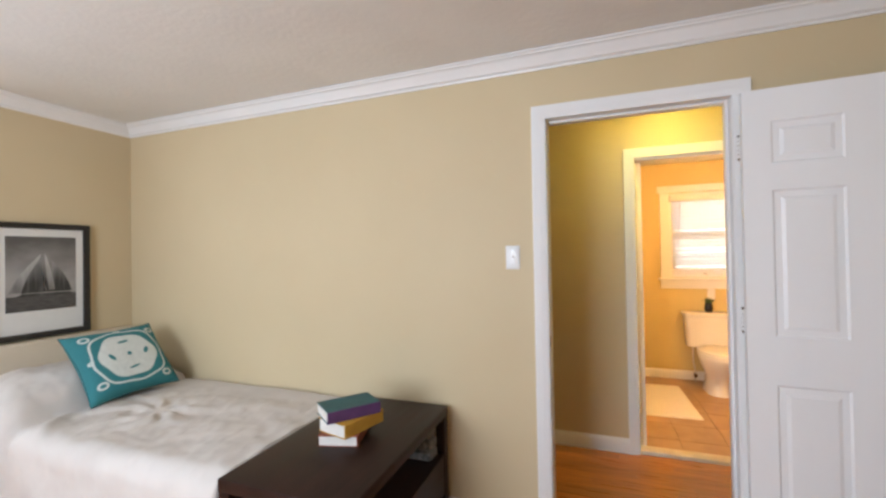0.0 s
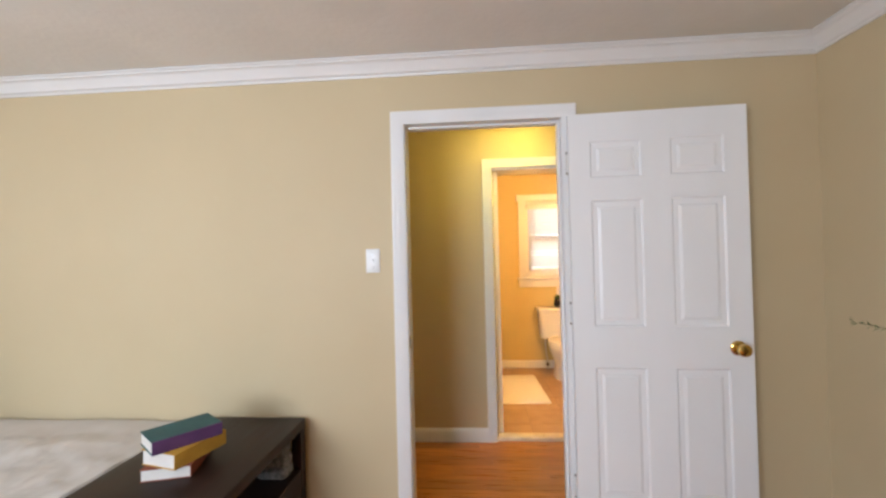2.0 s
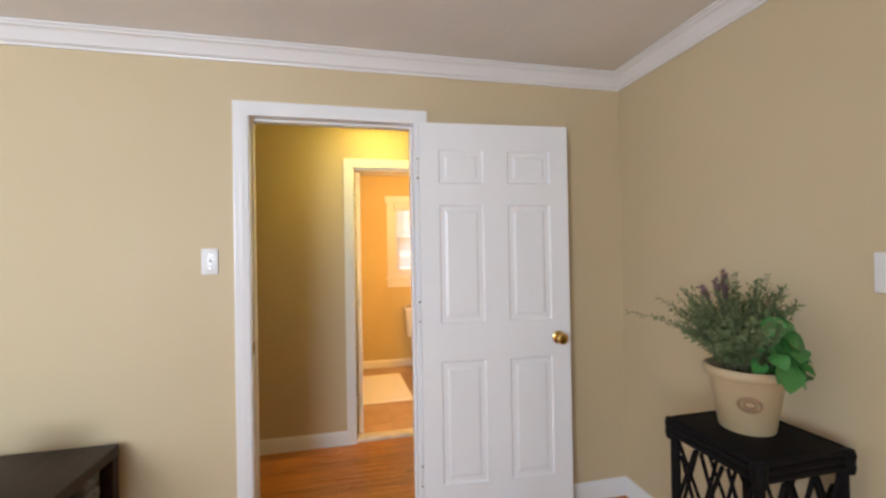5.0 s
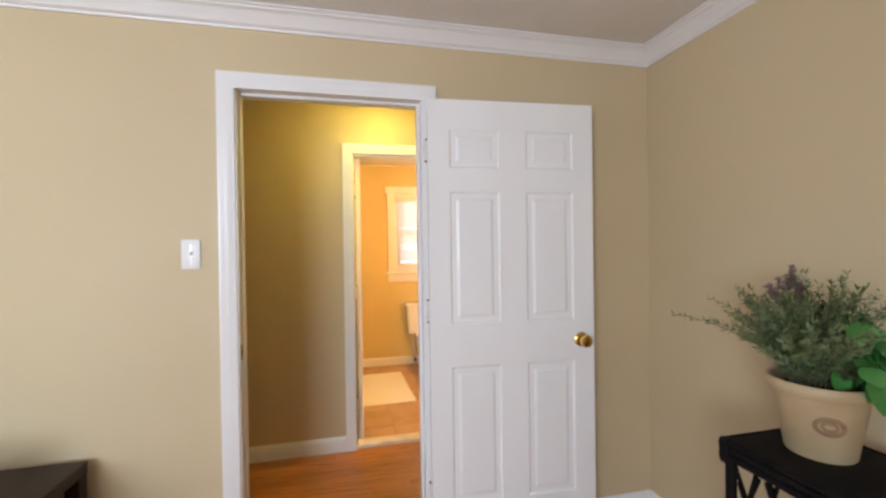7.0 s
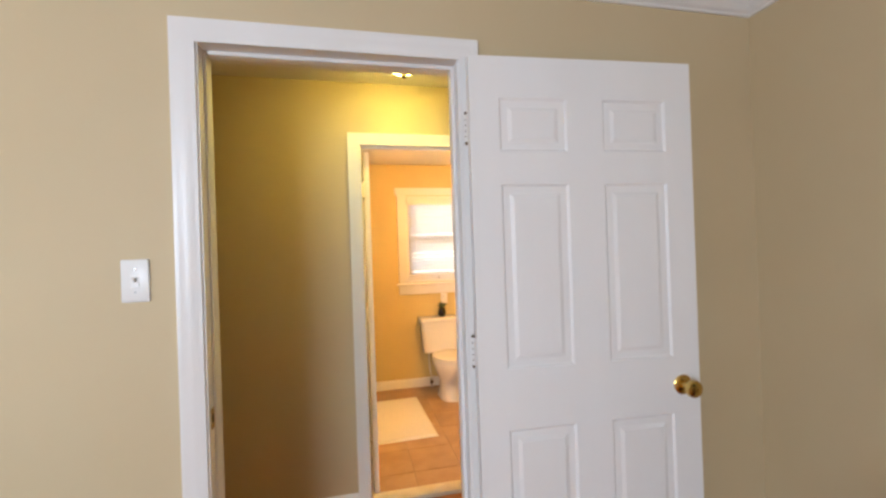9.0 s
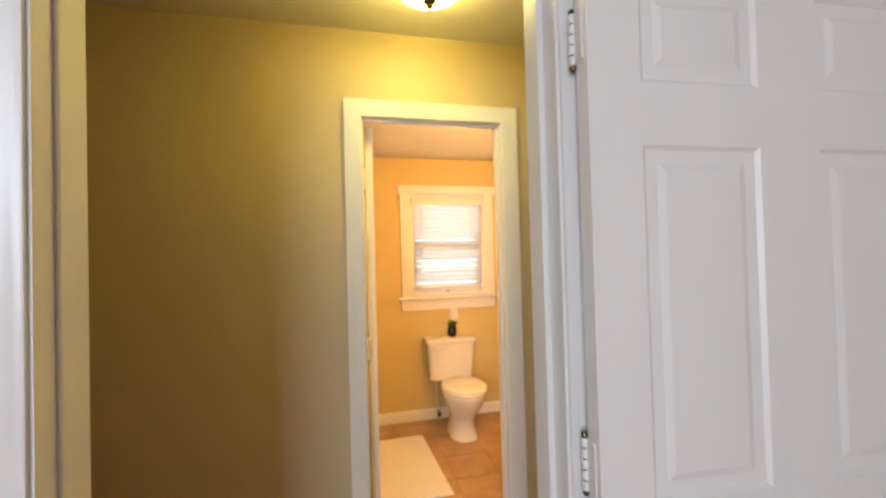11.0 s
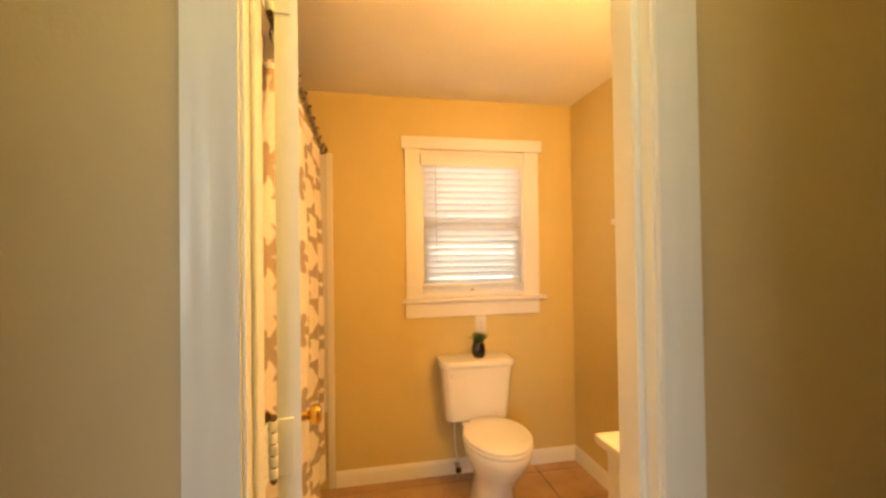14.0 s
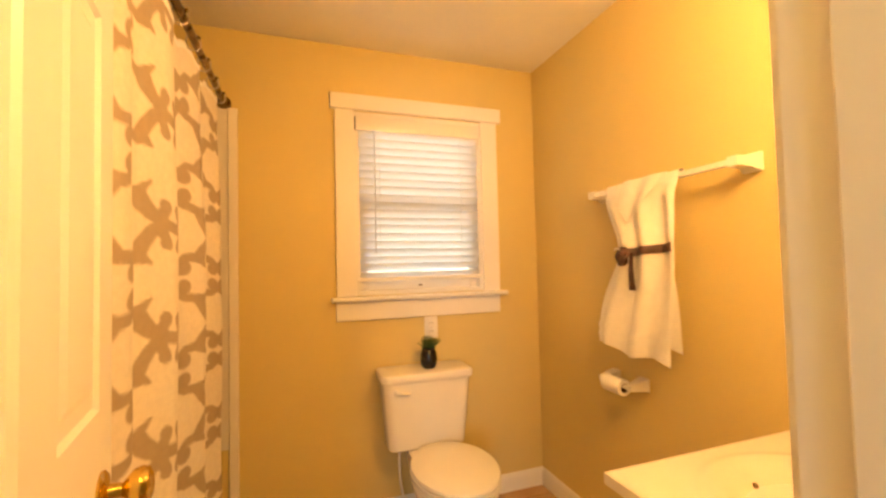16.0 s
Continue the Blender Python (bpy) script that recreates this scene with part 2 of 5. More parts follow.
link(tr, nz.outputs[0], rp.inputs[0])
link(tr, rp.outputs[0], bs.inputs["Emission Color"])
bs.inputs["Emission Strength"].default_value = YARD_GLOW

# ---------------------------------------------------------------- mesh helpers
def to_mesh(name, bm, material, smooth=False):
    me = bpy.data.meshes.new(name)
    bmesh.ops.recalc_face_normals(bm, faces=bm.faces[:])
    bm.to_mesh(me)
    bm.free()
    for m in (material if isinstance(material, (list, tuple)) else [material]):
        me.materials.append(m)
    if smooth:
        me.polygons.foreach_set("use_smooth", [True] * len(me.polygons))
        if smooth != "all":
            me.set_sharp_from_angle(angle=radians(38))
    return me


def thing(name, label, category, at=(0, 0, 0), rz=0.0, group="", kind=""):
    ob = new(name)
    ob.matrix_world = pose(*at, 0, 0, rz)
    return tagged(ob, label, category, group, kind)


def part(name, bm, material, parent=None, label="", smooth=False):
    ob = new(name, to_mesh(name, bm, material, smooth))
    if parent is not None:
        ob.parent = parent
    return tagged(ob, label)


def setting(name, bm, material, label, category, smooth=False):
    return tagged(part(name, bm, material, None, "", smooth), label, category, "", "structure")


def cuboid(bm, x0, x1, y0, y1, z0, z1, bevel=0.0, seg=1):
    r = bmesh.ops.create_cube(bm, size=1)
    vs = r["verts"]
    for v in vs:
        v.co = Vector(((x0 + x1) / 2 + v.co.x * (x1 - x0), (y0 + y1) / 2 + v.co.y * (y1 - y0), (z0 + z1) / 2 + v.co.z * (z1 - z0)))
    if bevel:
        es = list({e for v in vs for e in v.link_edges})
        bmesh.ops.bevel(bm, geom=es, offset=bevel, segments=seg, affect="EDGES", profile=0.5)
    return bm


def block(*a, **k):
    return cuboid(bmesh.new(), *a, **k)


def lathe(bm, profile, n=24, m=None):
    """Turns (radius, height) points round z."""
    rings = []
    for r, z in profile:
        if r < 1e-5:
            rings.append([bm.verts.new((0, 0, z))])
        else:
            rings.append([bm.verts.new((r * math.cos(2 * math.pi * i / n), r * math.sin(2 * math.pi * i / n), z)) for i in range(n)])
    for a, b in zip(rings, rings[1:]):
        for i in range(n):
            q = [a[i % len(a)], a[(i + 1) % len(a)], b[(i + 1) % len(b)], b[i % len(b)]]
            u = []
            for v in q:
                if v not in u:
                    u.append(v)
            if len(u) > 2:
                bm.faces.new(u)
    if m is not None:
        for ring in rings:
            for v in ring:
                v.co = m @ v.co
    return bm


def tube(bm, pts, r, n=8, closed=False, taper=1.0):
    """A round bar along points."""
    pts = [Vector(p) for p in pts]
    rings = []
    up = Vector((0.13, 0.21, 0.97)).normalized()
    for i, p in enumerate(pts):
        a = pts[i - 1] if i or closed else p
        b = pts[(i + 1) % len(pts)] if i + 1 < len(pts) or closed else p
        d = (b - a).normalized()
        s = d.cross(up)
        s = s.normalized() if s.length > 1e-3 else d.orthogonal().normalized()
        w = s.cross(d)
        rad = r * (1 + (taper - 1) * i / max(1, len(pts) - 1))
        rings.append([bm.verts.new(p + rad * (math.cos(2 * math.pi * k / n) * s + math.sin(2 * math.pi * k / n) * w)) for k in range(n)])
    pairs = list(zip(rings, rings[1:])) + ([(rings[-1], rings[0])] if closed else [])
    for a, b in pairs:
        for k in range(n):
            bm.faces.new((a[k], a[(k + 1) % n], b[(k + 1) % n], b[k]))
    if not closed:
        bm.faces.new(rings[0][::-1])
        bm.faces.new(rings[-1])
    return bm


def sweep(bm, profile, path, closed=False):
    """Joins copies of a profile: path is a list of functions' results, one ring of points each."""
    rings = [[bm.verts.new(p) for p in ring] for ring in path]
    n = len(rings[0])
    for a, b in list(zip(rings, rings[1:])) + ([(rings[-1], rings[0])] if closed else []):
        for k in range(n):
            bm.faces.new((a[k], a[(k + 1) % n], b[(k + 1) % n], b[k]))
    if not closed:
        bm.faces.new(rings[0][::-1])
        bm.faces.new(rings[-1])
    return bm


def grid(bm, nu, nv, f):
    """A sheet of nu x nv cells; f(u, v) gives a point for u, v in 0..1."""
    vs = [[bm.verts.new(f(i / nu, j / nv)) for i in range(nu + 1)] for j in range(nv + 1)]
    for j in range(nv):
        for i in range(nu):
            bm.faces.new((vs[j][i], vs[j][i + 1], vs[j + 1][i + 1], vs[j + 1][i]))
    return bm


def loft(bm, rings, cap=True):
    rows = [[bm.verts.new(p) for p in r] for r in rings]
    n = len(rows[0])
    for a, b in zip(rows, rows[1:]):
        for k in range(n):
            bm.faces.new((a[k], a[(k + 1) % n], b[(k + 1) % n], b[k]))
    if cap:
        bm.faces.new(rows[0][::-1])
        bm.faces.new(rows[-1])
    return bm


def rounded(cx, cy, hx, hy, z, r, n=5):
    """A rounded rectangle ring."""
    out = []
    for k, (sx, sy) in enumerate(((1, 1), (-1, 1), (-1, -1), (1, -1))):
        for i in range(n + 1):
            a = math.pi / 2 * (k + i / n)
            out.append((cx + sx * (hx - r) + r * math.cos(a), cy + sy * (hy - r) + r * math.sin(a), z))
    return out


def fbm(x, y, z=0.0, octaves=4):
    return noise.fractal(Vector((x, y, z)), 1.0, 2.0, octaves)


def smoothstep(a, b, x):
    t = min(1.0, max(0.0, (x - a) / (b - a)))
    return t * t * (3 - 2 * t)


# ---------------------------------------------------------------- plan (metres)
BX0, BX1, BY0 = -2.93, 2.018, -3.60          # bedroom, door wall at y = 0
HY0, HY1, HX0, HX1 = 0.12, 1.02, -2.2, 2.55  # hall
TY0, TY1, TX0, TX1 = 1.117, 2.935, -0.33, 2.042  # bathroom
ZC, ZB, ZW = 2.354, 2.308, 2.50             # ceilings, wall tops
D1 = (0.062, 0.841, 2.033)                  # bedroom door opening
D2 = (0.540, 1.144, 2.010)                  # bathroom door opening
W2 = (1.040, 1.708, 1.085, 1.985)           # bathroom window opening
W1 = (WIN_X - 0.64, WIN_X + 0.64, 0.9, 2.1)
W3 = (WEST_Y - 0.9, WEST_Y + 0.9, 0.9, 2.1)   # bedroom window openings, W3 added for fill light


def pierced(x0, x1, y0, y1, z0, z1, holes):
    """A wall along x with openings (x0, x1, z0, z1) right through it."""
    bm = bmesh.new()
    at = x0
    for a, b, c, d in sorted(holes):
        cuboid(bm, at, a, y0, y1, z0, z1)
        if c > z0:
            cuboid(bm, a, b, y0, y1, z0, c)
        cuboid(bm, a, b, y0, y1, d, z1)
        at = b
    return cuboid(bm, at, x1, y0, y1, z0, z1)


J = 0.018  # jamb board
setting("wall_door_side", pierced(BX0 - 0.12, HX1, 0, HY0, 0, ZW, [(D1[0] - J, D1[1] + J, 0, D1[2] + J)]), WALL, "khaki painted wall with the bedroom doorway", "wall")
setting("wall_bathroom_side", pierced(HX0 - 0.12, HX1, HY1, TY0, 0, ZW, [(D2[0] - J, D2[1] + J, 0, D2[2] + J)]), WALL, "khaki painted wall with the bathroom doorway", "wall")
west_wall = pierced(BY0, 0, BX0 - 0.12, BX0, 0, ZW, [W3])
for v in west_wall.verts:
    v.co = Vector((v.co.y, v.co.x, v.co.z))
setting("wall_bedroom_west", west_wall, WALL, "khaki painted wall at the bed's head", "wall")
setting("wall_bedroom_east", block(BX1, BX1 + 0.12, BY0, 0, 0, ZW), WALL, "khaki painted wall behind the plant stand", "wall")
setting("wall_bedroom_south", pierced(BX0 - 0.12, BX1 + 0.12, BY0 - 0.14, BY0, 0, ZW, [W1]), WALL, "khaki painted wall with the bedroom window", "wall")
setting("wall_hall_west", block(HX0 - 0.12, HX0, HY0, HY1, 0, ZW), WALL, "khaki painted wall ending the hall", "wall")
setting("wall_hall_east", block(HX1, HX1 + 0.12, 0, TY0, 0, ZW), WALL, "khaki painted wall ending the hall", "wall")
setting("wall_bathroom_north", pierced(TX0 - 0.12, TX1 + 0.12, TY1, TY1 + 0.14, 0, ZW, [W2]), GOLD, "golden khaki painted wall with the bathroom window", "wall")
setting("wall_bathroom_west", block(TX0 - 0.12, TX0, TY0, TY1, 0, ZW), GOLD, "golden khaki painted wall beyond the bathtub", "wall")
setting("wall_bathroom_east", block(TX1, TX1 + 0.12, TY0, TY1, 0, ZW), GOLD, "golden khaki painted wall behind the towel bar", "wall")
setting("ceiling_bedroom", block(BX0, BX1, BY0, 0, ZC, ZW), CEIL, "off-white textured plaster ceiling", "ceiling")
setting("ceiling_hall", block(HX0, HX1, HY0, HY1, ZC + 0.003, ZW), CEIL, "off-white textured plaster ceiling", "ceiling")
setting("ceiling_bathroom", block(TX0, TX1, TY0, TY1, ZB, ZW), CEIL, "off-white painted ceiling", "ceiling")
floor = setting("floor", cuboid(block(BX0, BX1, BY0, HY0, -0.10, -0.006), HX0, HX1, HY0, HY1, -0.10, -0.006), GAPS, "orange oak strip floor", "floor")
bath_floor = setting("floor_bathroom", block(TX0, TX1, TY0, TY1, -0.10, 0.004), GROUT, "tan ceramic tile floor", "floor")

# crown moulding round the bedroom
CROWN = [(0, 0.076), (0.010, 0.076), (0.012, 0.068), (0.020, 0.064), (0.024, 0.056), (0.036, 0.042), (0.050, 0.025), (0.058, 0.018), (0.066, 0.016), (0.070, 0.009), (0.080, 0.007), (0.080, 0.0), (0, 0)]
corners = [(BX0, 0, 1, -1), (BX1, 0, -1, -1), (BX1, BY0, -1, 1), (BX0, BY0, 1, 1)]
crown = sweep(bmesh.new(), CROWN, [[(x + sx * d, y + sy * d, ZC - 0.001 - h) for d, h in CROWN] for x, y, sx, sy in corners], True)
setting("crown_moulding", crown, WHITE, "white painted crown moulding", "moulding", True)

# baseboards: (x, y) runs with the room on the given side
BASE = [(0, 0), (0.014, 0), (0.014, 0.076), (0.011, 0.086), (0.006, 0.094), (0.004, 0.100), (0, 0.100)]


def baseboard(p, q, nx, ny):
    return setting("baseboard", sweep(bmesh.new(), BASE, [[(x + nx * d, y + ny * d, h) for d, h in BASE] for x, y in (p, q)]), WHITE, "white painted baseboard", "baseboard", True)


C1, C2 = 0.063, 0.064
baseboard((BX0, 0), (D1[0] - C1, 0), 0, -1)
baseboard((D1[1] + C1, 0), (BX1, 0), 0, -1)
baseboard((BX1, -0.014), (BX1, BY0), -1, 0)
baseboard((BX0, -0.014), (BX0, BY0), 1, 0)
baseboard((BX0 + 0.014, BY0), (BX1 - 0.014, BY0), 0, 1)
baseboard((HX0, HY1), (D2[0] - C2, HY1), 0, -1)
baseboard((D2[1] + C2, HY1), (HX1, HY1), 0, -1)
baseboard((HX0, HY0), (D1[0] - C1, HY0), 0, 1)
baseboard((D1[1] + C1, HY0), (HX1, HY0), 0, 1)
baseboard((0.53, TY1), (TX1, TY1), 0, -1)
baseboard((TX1, TY1 - 0.014), (TX1, 1.66), -1, 0)

CASE = [(0, 0), (0, 0.009), (0.004, 0.011), (0.016, 0.011), (0.022, 0.014), (0.034, 0.016), (0.050, 0.017), (0.056, 0.019), (1, 0.019), (1, 0)]


def casing(d, y, side, width, ref):
    """Mitred door casing on the wall face y; side -1 or 1 is the way it stands proud."""
    prof = [((width if s == 1 else s), side * p) for s, p in CASE]
    x0, x1, zt = d
    rings = [[(x0 - s, y + p, 0) for s, p in prof], [(x0 - s, y + p, zt + s) for s, p in prof], [(x1 + s, y + p, zt + s) for s, p in prof], [(x1 + s, y + p, 0) for s, p in prof]]
    return setting("door_casing", sweep(bmesh.new(), prof, rings), WHITE, ref, "trim", True)


casing(D1, 0, -1, C1, "white painted casing of the bedroom doorway")
casing(D1, HY0, 1, C1, "white painted casing of the bedroom doorway")
casing(D2, HY1, -1, C2, "white painted casing of the bathroom doorway")
casing(D2, TY0, 1, C2, "white painted casing of the bathroom doorway")


def jamb(d, y0, y1, s0, s1, ref):
    """Jamb boards lining an opening, with a door stop from s0 to s1."""
    x0, x1, zt = d
    y0, y1 = y0 - 0.001, y1 + 0.001
    bm = bmesh.new()
    cuboid(bm, x0 - J, x0 + 0.005, y0, y1, 0, zt)
    cuboid(bm, x1 - 0.005, x1 + J, y0, y1, 0, zt)
    cuboid(bm, x0 - J, x1 + J, y0, y1, zt, zt + J)
    cuboid(bm, x0 + 0.005, x0 + 0.012, s0, s1, 0, zt, bevel=0.002)
    cuboid(bm, x1 - 0.017, x1 - 0.005, s0, s1, 0, zt, bevel=0.002)
    cuboid(bm, x0 + 0.017, x1 - 0.017, s0, s1, zt - 0.012, zt, bevel=0.002)
    return setting("door_jamb", bm, WHITE, ref, "trim")


jamb(D1, 0, HY0, 0.042, 0.078, "white painted jamb with a door stop")
jamb(D2, HY1, TY0, 1.046, 1.080, "white painted jamb with a door stop")
setting("threshold", block(D2[0] + 0.005, D2[1] - 0.005, HY1 + 0.012, TY0 + 0.012, -0.006, 0.022, bevel=0.006, seg=2), SILLST, "cream marble threshold under the bathroom door", "threshold", True)


# ---------------------------------------------------------------- doors
def panel_door(name, label, pin, angle, width, height, side, knob_z, hinges):
    """A six-panel door. The slab lies along +x from its pin, and is turned by angle; side is the way (+-1) along y in which its thickness lies."""
    ob = tagged(thing(name, label, "door", pin, angle), kind="structure")
    th, z0 = 0.035, 0.012
    ya, yb = sorted((side * 0.006, side * (0.006 + th)))
    st = 0.098 * width / 0.775
    pw = (width - 2 * st - 0.125 * width / 0.775) / 2
    us = [0.003, st, st + pw, width - st - pw, width - st, width]
    zs = [z0, 0.235, 0.84, 1.03, 1.615, 1.72, 1.89, height]
    bm = bmesh.new()
    for y in (ya, yb):
        vs = [[bm.verts.new((u, y, z)) for u in us] for z in zs]
        cells = []
        for j in range(len(zs) - 1):
            for i in range(len(us) - 1):
                q = (vs[j][i], vs[j][i + 1], vs[j + 1][i + 1], vs[j + 1][i])
                f = bm.faces.new(q if y == ya else q[::-1])
                if i in (1, 3) and j in (1, 3, 5):
                    cells.append(f)
        bmesh.ops.inset_individual(bm, faces=cells, thickness=0.004, depth=-0.003)
        bmesh.ops.inset_individual(bm, faces=cells, thickness=0.010, depth=-0.006)
    rim = [e for e in bm.edges if e.is_boundary]
    bmesh.ops.bridge_loops(bm, edges=rim)
    part("slab", bm, DOORW, ob)
    pane = {}
    for j in (1, 3, 5):
        for i in (1, 3):
            hx, hz = (us[i + 1] - us[i]) / 2 - 0.020, (zs[j + 1] - zs[j]) / 2 - 0.020
            cx, cz = (us[i] + us[i + 1]) / 2, (zs[j] + zs[j + 1]) / 2
            for face, sg in ((ya, -1), (yb, 1)):
                key = (round(hx, 3), round(hz, 3), sg)
                if key not in pane:
                    b2 = bmesh.new()
                    loft(b2, [[(x, -sg * 0.0105, z) for x, z in ((-hx, -hz), (hx, -hz), (hx, hz), (-hx, hz))],
                              [(x, -sg * 0.0085, z) for x, z in ((-hx, -hz), (hx, -hz), (hx, hz), (-hx, hz))],
                              [(x, -sg * 0.002, z) for x, z in ((-hx + 0.022, -hz + 0.022), (hx - 0.022, -hz + 0.022), (hx - 0.022, hz - 0.022), (-hx + 0.022, hz - 0.022))]])
                    pane[key] = to_mesh("panel", b2, DOORW)
                p = new("panel", pane[key])
                p.parent = ob
                p.location = (cx, face, cz)
    for sg, face in ((-1, ya), (1, yb)):
        k = bmesh.new()
        m = Matrix.Translation((width - 0.066, face, knob_z)) @ pose(0, 0, 0, 90 if sg < 0 else -90)
        lathe(k, [(0, -0.002), (0.032, -0.002), (0.033, 0.003), (0.028, 0.007), (0.013, 0.010), (0.011, 0.026), (0.017, 0.031), (0.0265, 0.040), (0.029, 0.050), (0.026, 0.059), (0.016, 0.064), (0.006, 0.065), (0.005, 0.063), (0, 0.063)], 28, m)
        part("door_knob", k, BRASS, ob, "polished brass knob", True)
    part("latch_plate", block(width - 0.0005, width + 0.0015, (ya + yb) / 2 - 0.012, (ya + yb) / 2 + 0.012, knob_z - 0.028, knob_z + 0.028), BRASS, ob, "small brass latch plate")
    turn = Matrix.Rotation(radians(-angle), 4, "Z")
    for z in hinges:
        h = bmesh.new()
        for k in range(5):
            lathe(h, [(0, 0), (0.0058, 0), (0.0066, 0.0012), (0.0066, 0.0143), (0.0058, 0.0155), (0, 0.0155)], 14, Matrix.Translation((0, 0, z - 0.044 + k * 0.0180)))
        hg = part("hinge", h, WHITE, ob, "butt hinge under worn white paint", True)
        pin_bm = tube(bmesh.new(), [(0, 0, z - 0.046), (0, 0, z + 0.046)], 0.0046, 10)
        for e, up in ((z + 0.0440, 1), (z - 0.0440, -1)):
            lathe(pin_bm, [(0, 0), (0.0052, up * 0.001), (0.0058, up * 0.005), (0.0035, up * 0.009), (0, up * 0.010)], 12, Matrix.Translation((0, 0, e)))
        part("hinge_pin", pin_bm, BRONZE, hg, "dark worn hinge pin", True)
        part("hinge_leaf", block(0.0005, 0.0029, min(0, side * 0.030), max(0, side * 0.030), z - 0.044, z + 0.044, bevel=0.0006), WHITE, hg, "hinge leaf painted white")
        jl = block(-0.0085, -0.0060, 0.004, 0.040, z - 0.044, z + 0.044, bevel=0.0006) if angle < 0 else block(-0.0085, -0.0060, -0.040, -0.004, z - 0.044, z + 0.044, bevel=0.0006)
        if angle < 0:
            bmesh.ops.scale(jl, verts=jl.verts[:], vec=(-1, 1, 1))
        for q in (-0.028, 0.0, 0.028):
            lathe(jl, [(0, 0), (0.0036, 0), (0.0030, 0.0010), (0, 0.0012)], 10, Matrix.Translation((0.0060 if angle < 0 else -0.0060, 0.024 if angle < 0 else -0.024, z + q)) @ pose(0, 0, 0, 0, -90 if angle < 0 else 90, 0))
        bmesh.ops.transform(jl, matrix=turn, verts=jl.verts[:])
        part("jamb_leaf", jl, WHITE, hg, "jamb leaf painted over")
    return ob


panel_door("door_bedroom", "white six-panel door standing wide open against the wall", (0.852, -0.030, 0), -3.4, 0.775, 2.021, -1, 0.935, (0.27, 1.087, 1.802))
panel_door("door_bathroom", "white six-panel door standing open beside the shower curtain", (0.555, 1.127, 0), 99.2, 0.597, 2.000, -1, 0.905, (0.27, 1.054, 1.776))


def plate(name, at, rz, w, h, label, cat, kind):
    """A cover plate on a wall; it faces -y before it is turned."""
    ob = thing(name, label, cat, at, rz)
    part("cover_plate", block(-w / 2, w / 2, -0.006, 0, -h / 2, h / 2, bevel=0.0035, seg=2), PLASTIC, ob, "", True)
    if kind == "toggle":
        part("rocker_frame", block(-0.011, 0.011, -0.0075, -0.0055, -0.020, 0.020, bevel=0.001), PLASTIC, ob)
        t = block(-0.0045, 0.0045, -0.019, -0.006, -0.005, 0.006, bevel=0.002, seg=2)
        bmesh.ops.rotate(t, verts=t.verts[:], cent=(0, -0.006, 0), matrix=Matrix.Rotation(radians(-24), 3, "X"))
        part("toggle", t, PLASTIC, ob, "", True)
        for s in (-1, 1):
            part("screw", lathe(bmesh.new(), [(0, 0), (0.0032, 0), (0.0026, 0.0016), (0, 0.0018)], 12, Matrix.Translation((0, -0.006, s * 0.032)) @ pose(0, 0, 0, 90)), STEEL, ob)
    else:
        for s in (-1, 1):
            part("socket_face", block(-0.017, 0.017, -0.0085, -0.0055, s * 0.020 - 0.0145, s * 0.020 + 0.0145, bevel=0.002, seg=2), PLASTIC, ob, "", True)
            for u, hh in ((-0.0065, 0.0045), (0.0065, 0.0035)):
                part("slot", block(u - 0.0011, u + 0.0011, -0.0089, -0.008, s * 0.020 - hh + 0.003, s * 0.020 + hh + 0.003), HOLLOW_SHADE, ob)
        part("screw", lathe(bmesh.new(), [(0, 0), (0.003, 0), (0.0025, 0.0015), (0, 0.0017)], 12, Matrix.Translation((0, -0.006, 0)) @ pose(0, 0, 0, 90)), STEEL, ob)
    return ob


plate("light_switch", (-0.106, -0.0005, 1.358), 0, 0.070, 0.118, "white toggle light switch beside the bedroom door", "light switch", "toggle")
plate("light_switch", (2.0175, -1.195, 1.302), -90, 0.072, 0.118, "white switch plate on the wall above the plant", "light switch", "toggle")
plate("wall_outlet", (1.412, 2.9345, 0.908), 0, 0.070, 0.112, "white duplex outlet above the toilet tank", "outlet", "socket")
strike = thing("strike_plate", "brass strike plate let into the door jamb", "strike plate", (0.0672, 0.028, 0.945))
part("plate", block(0, 0.0016, -0.014, 0.014, -0.030, 0.030, bevel=0.0004), BRASS, strike)
part("latch_hole", block(0.001, 0.0021, -0.006, 0.006, -0.012, 0.012), HOLLOW_SHADE, strike)

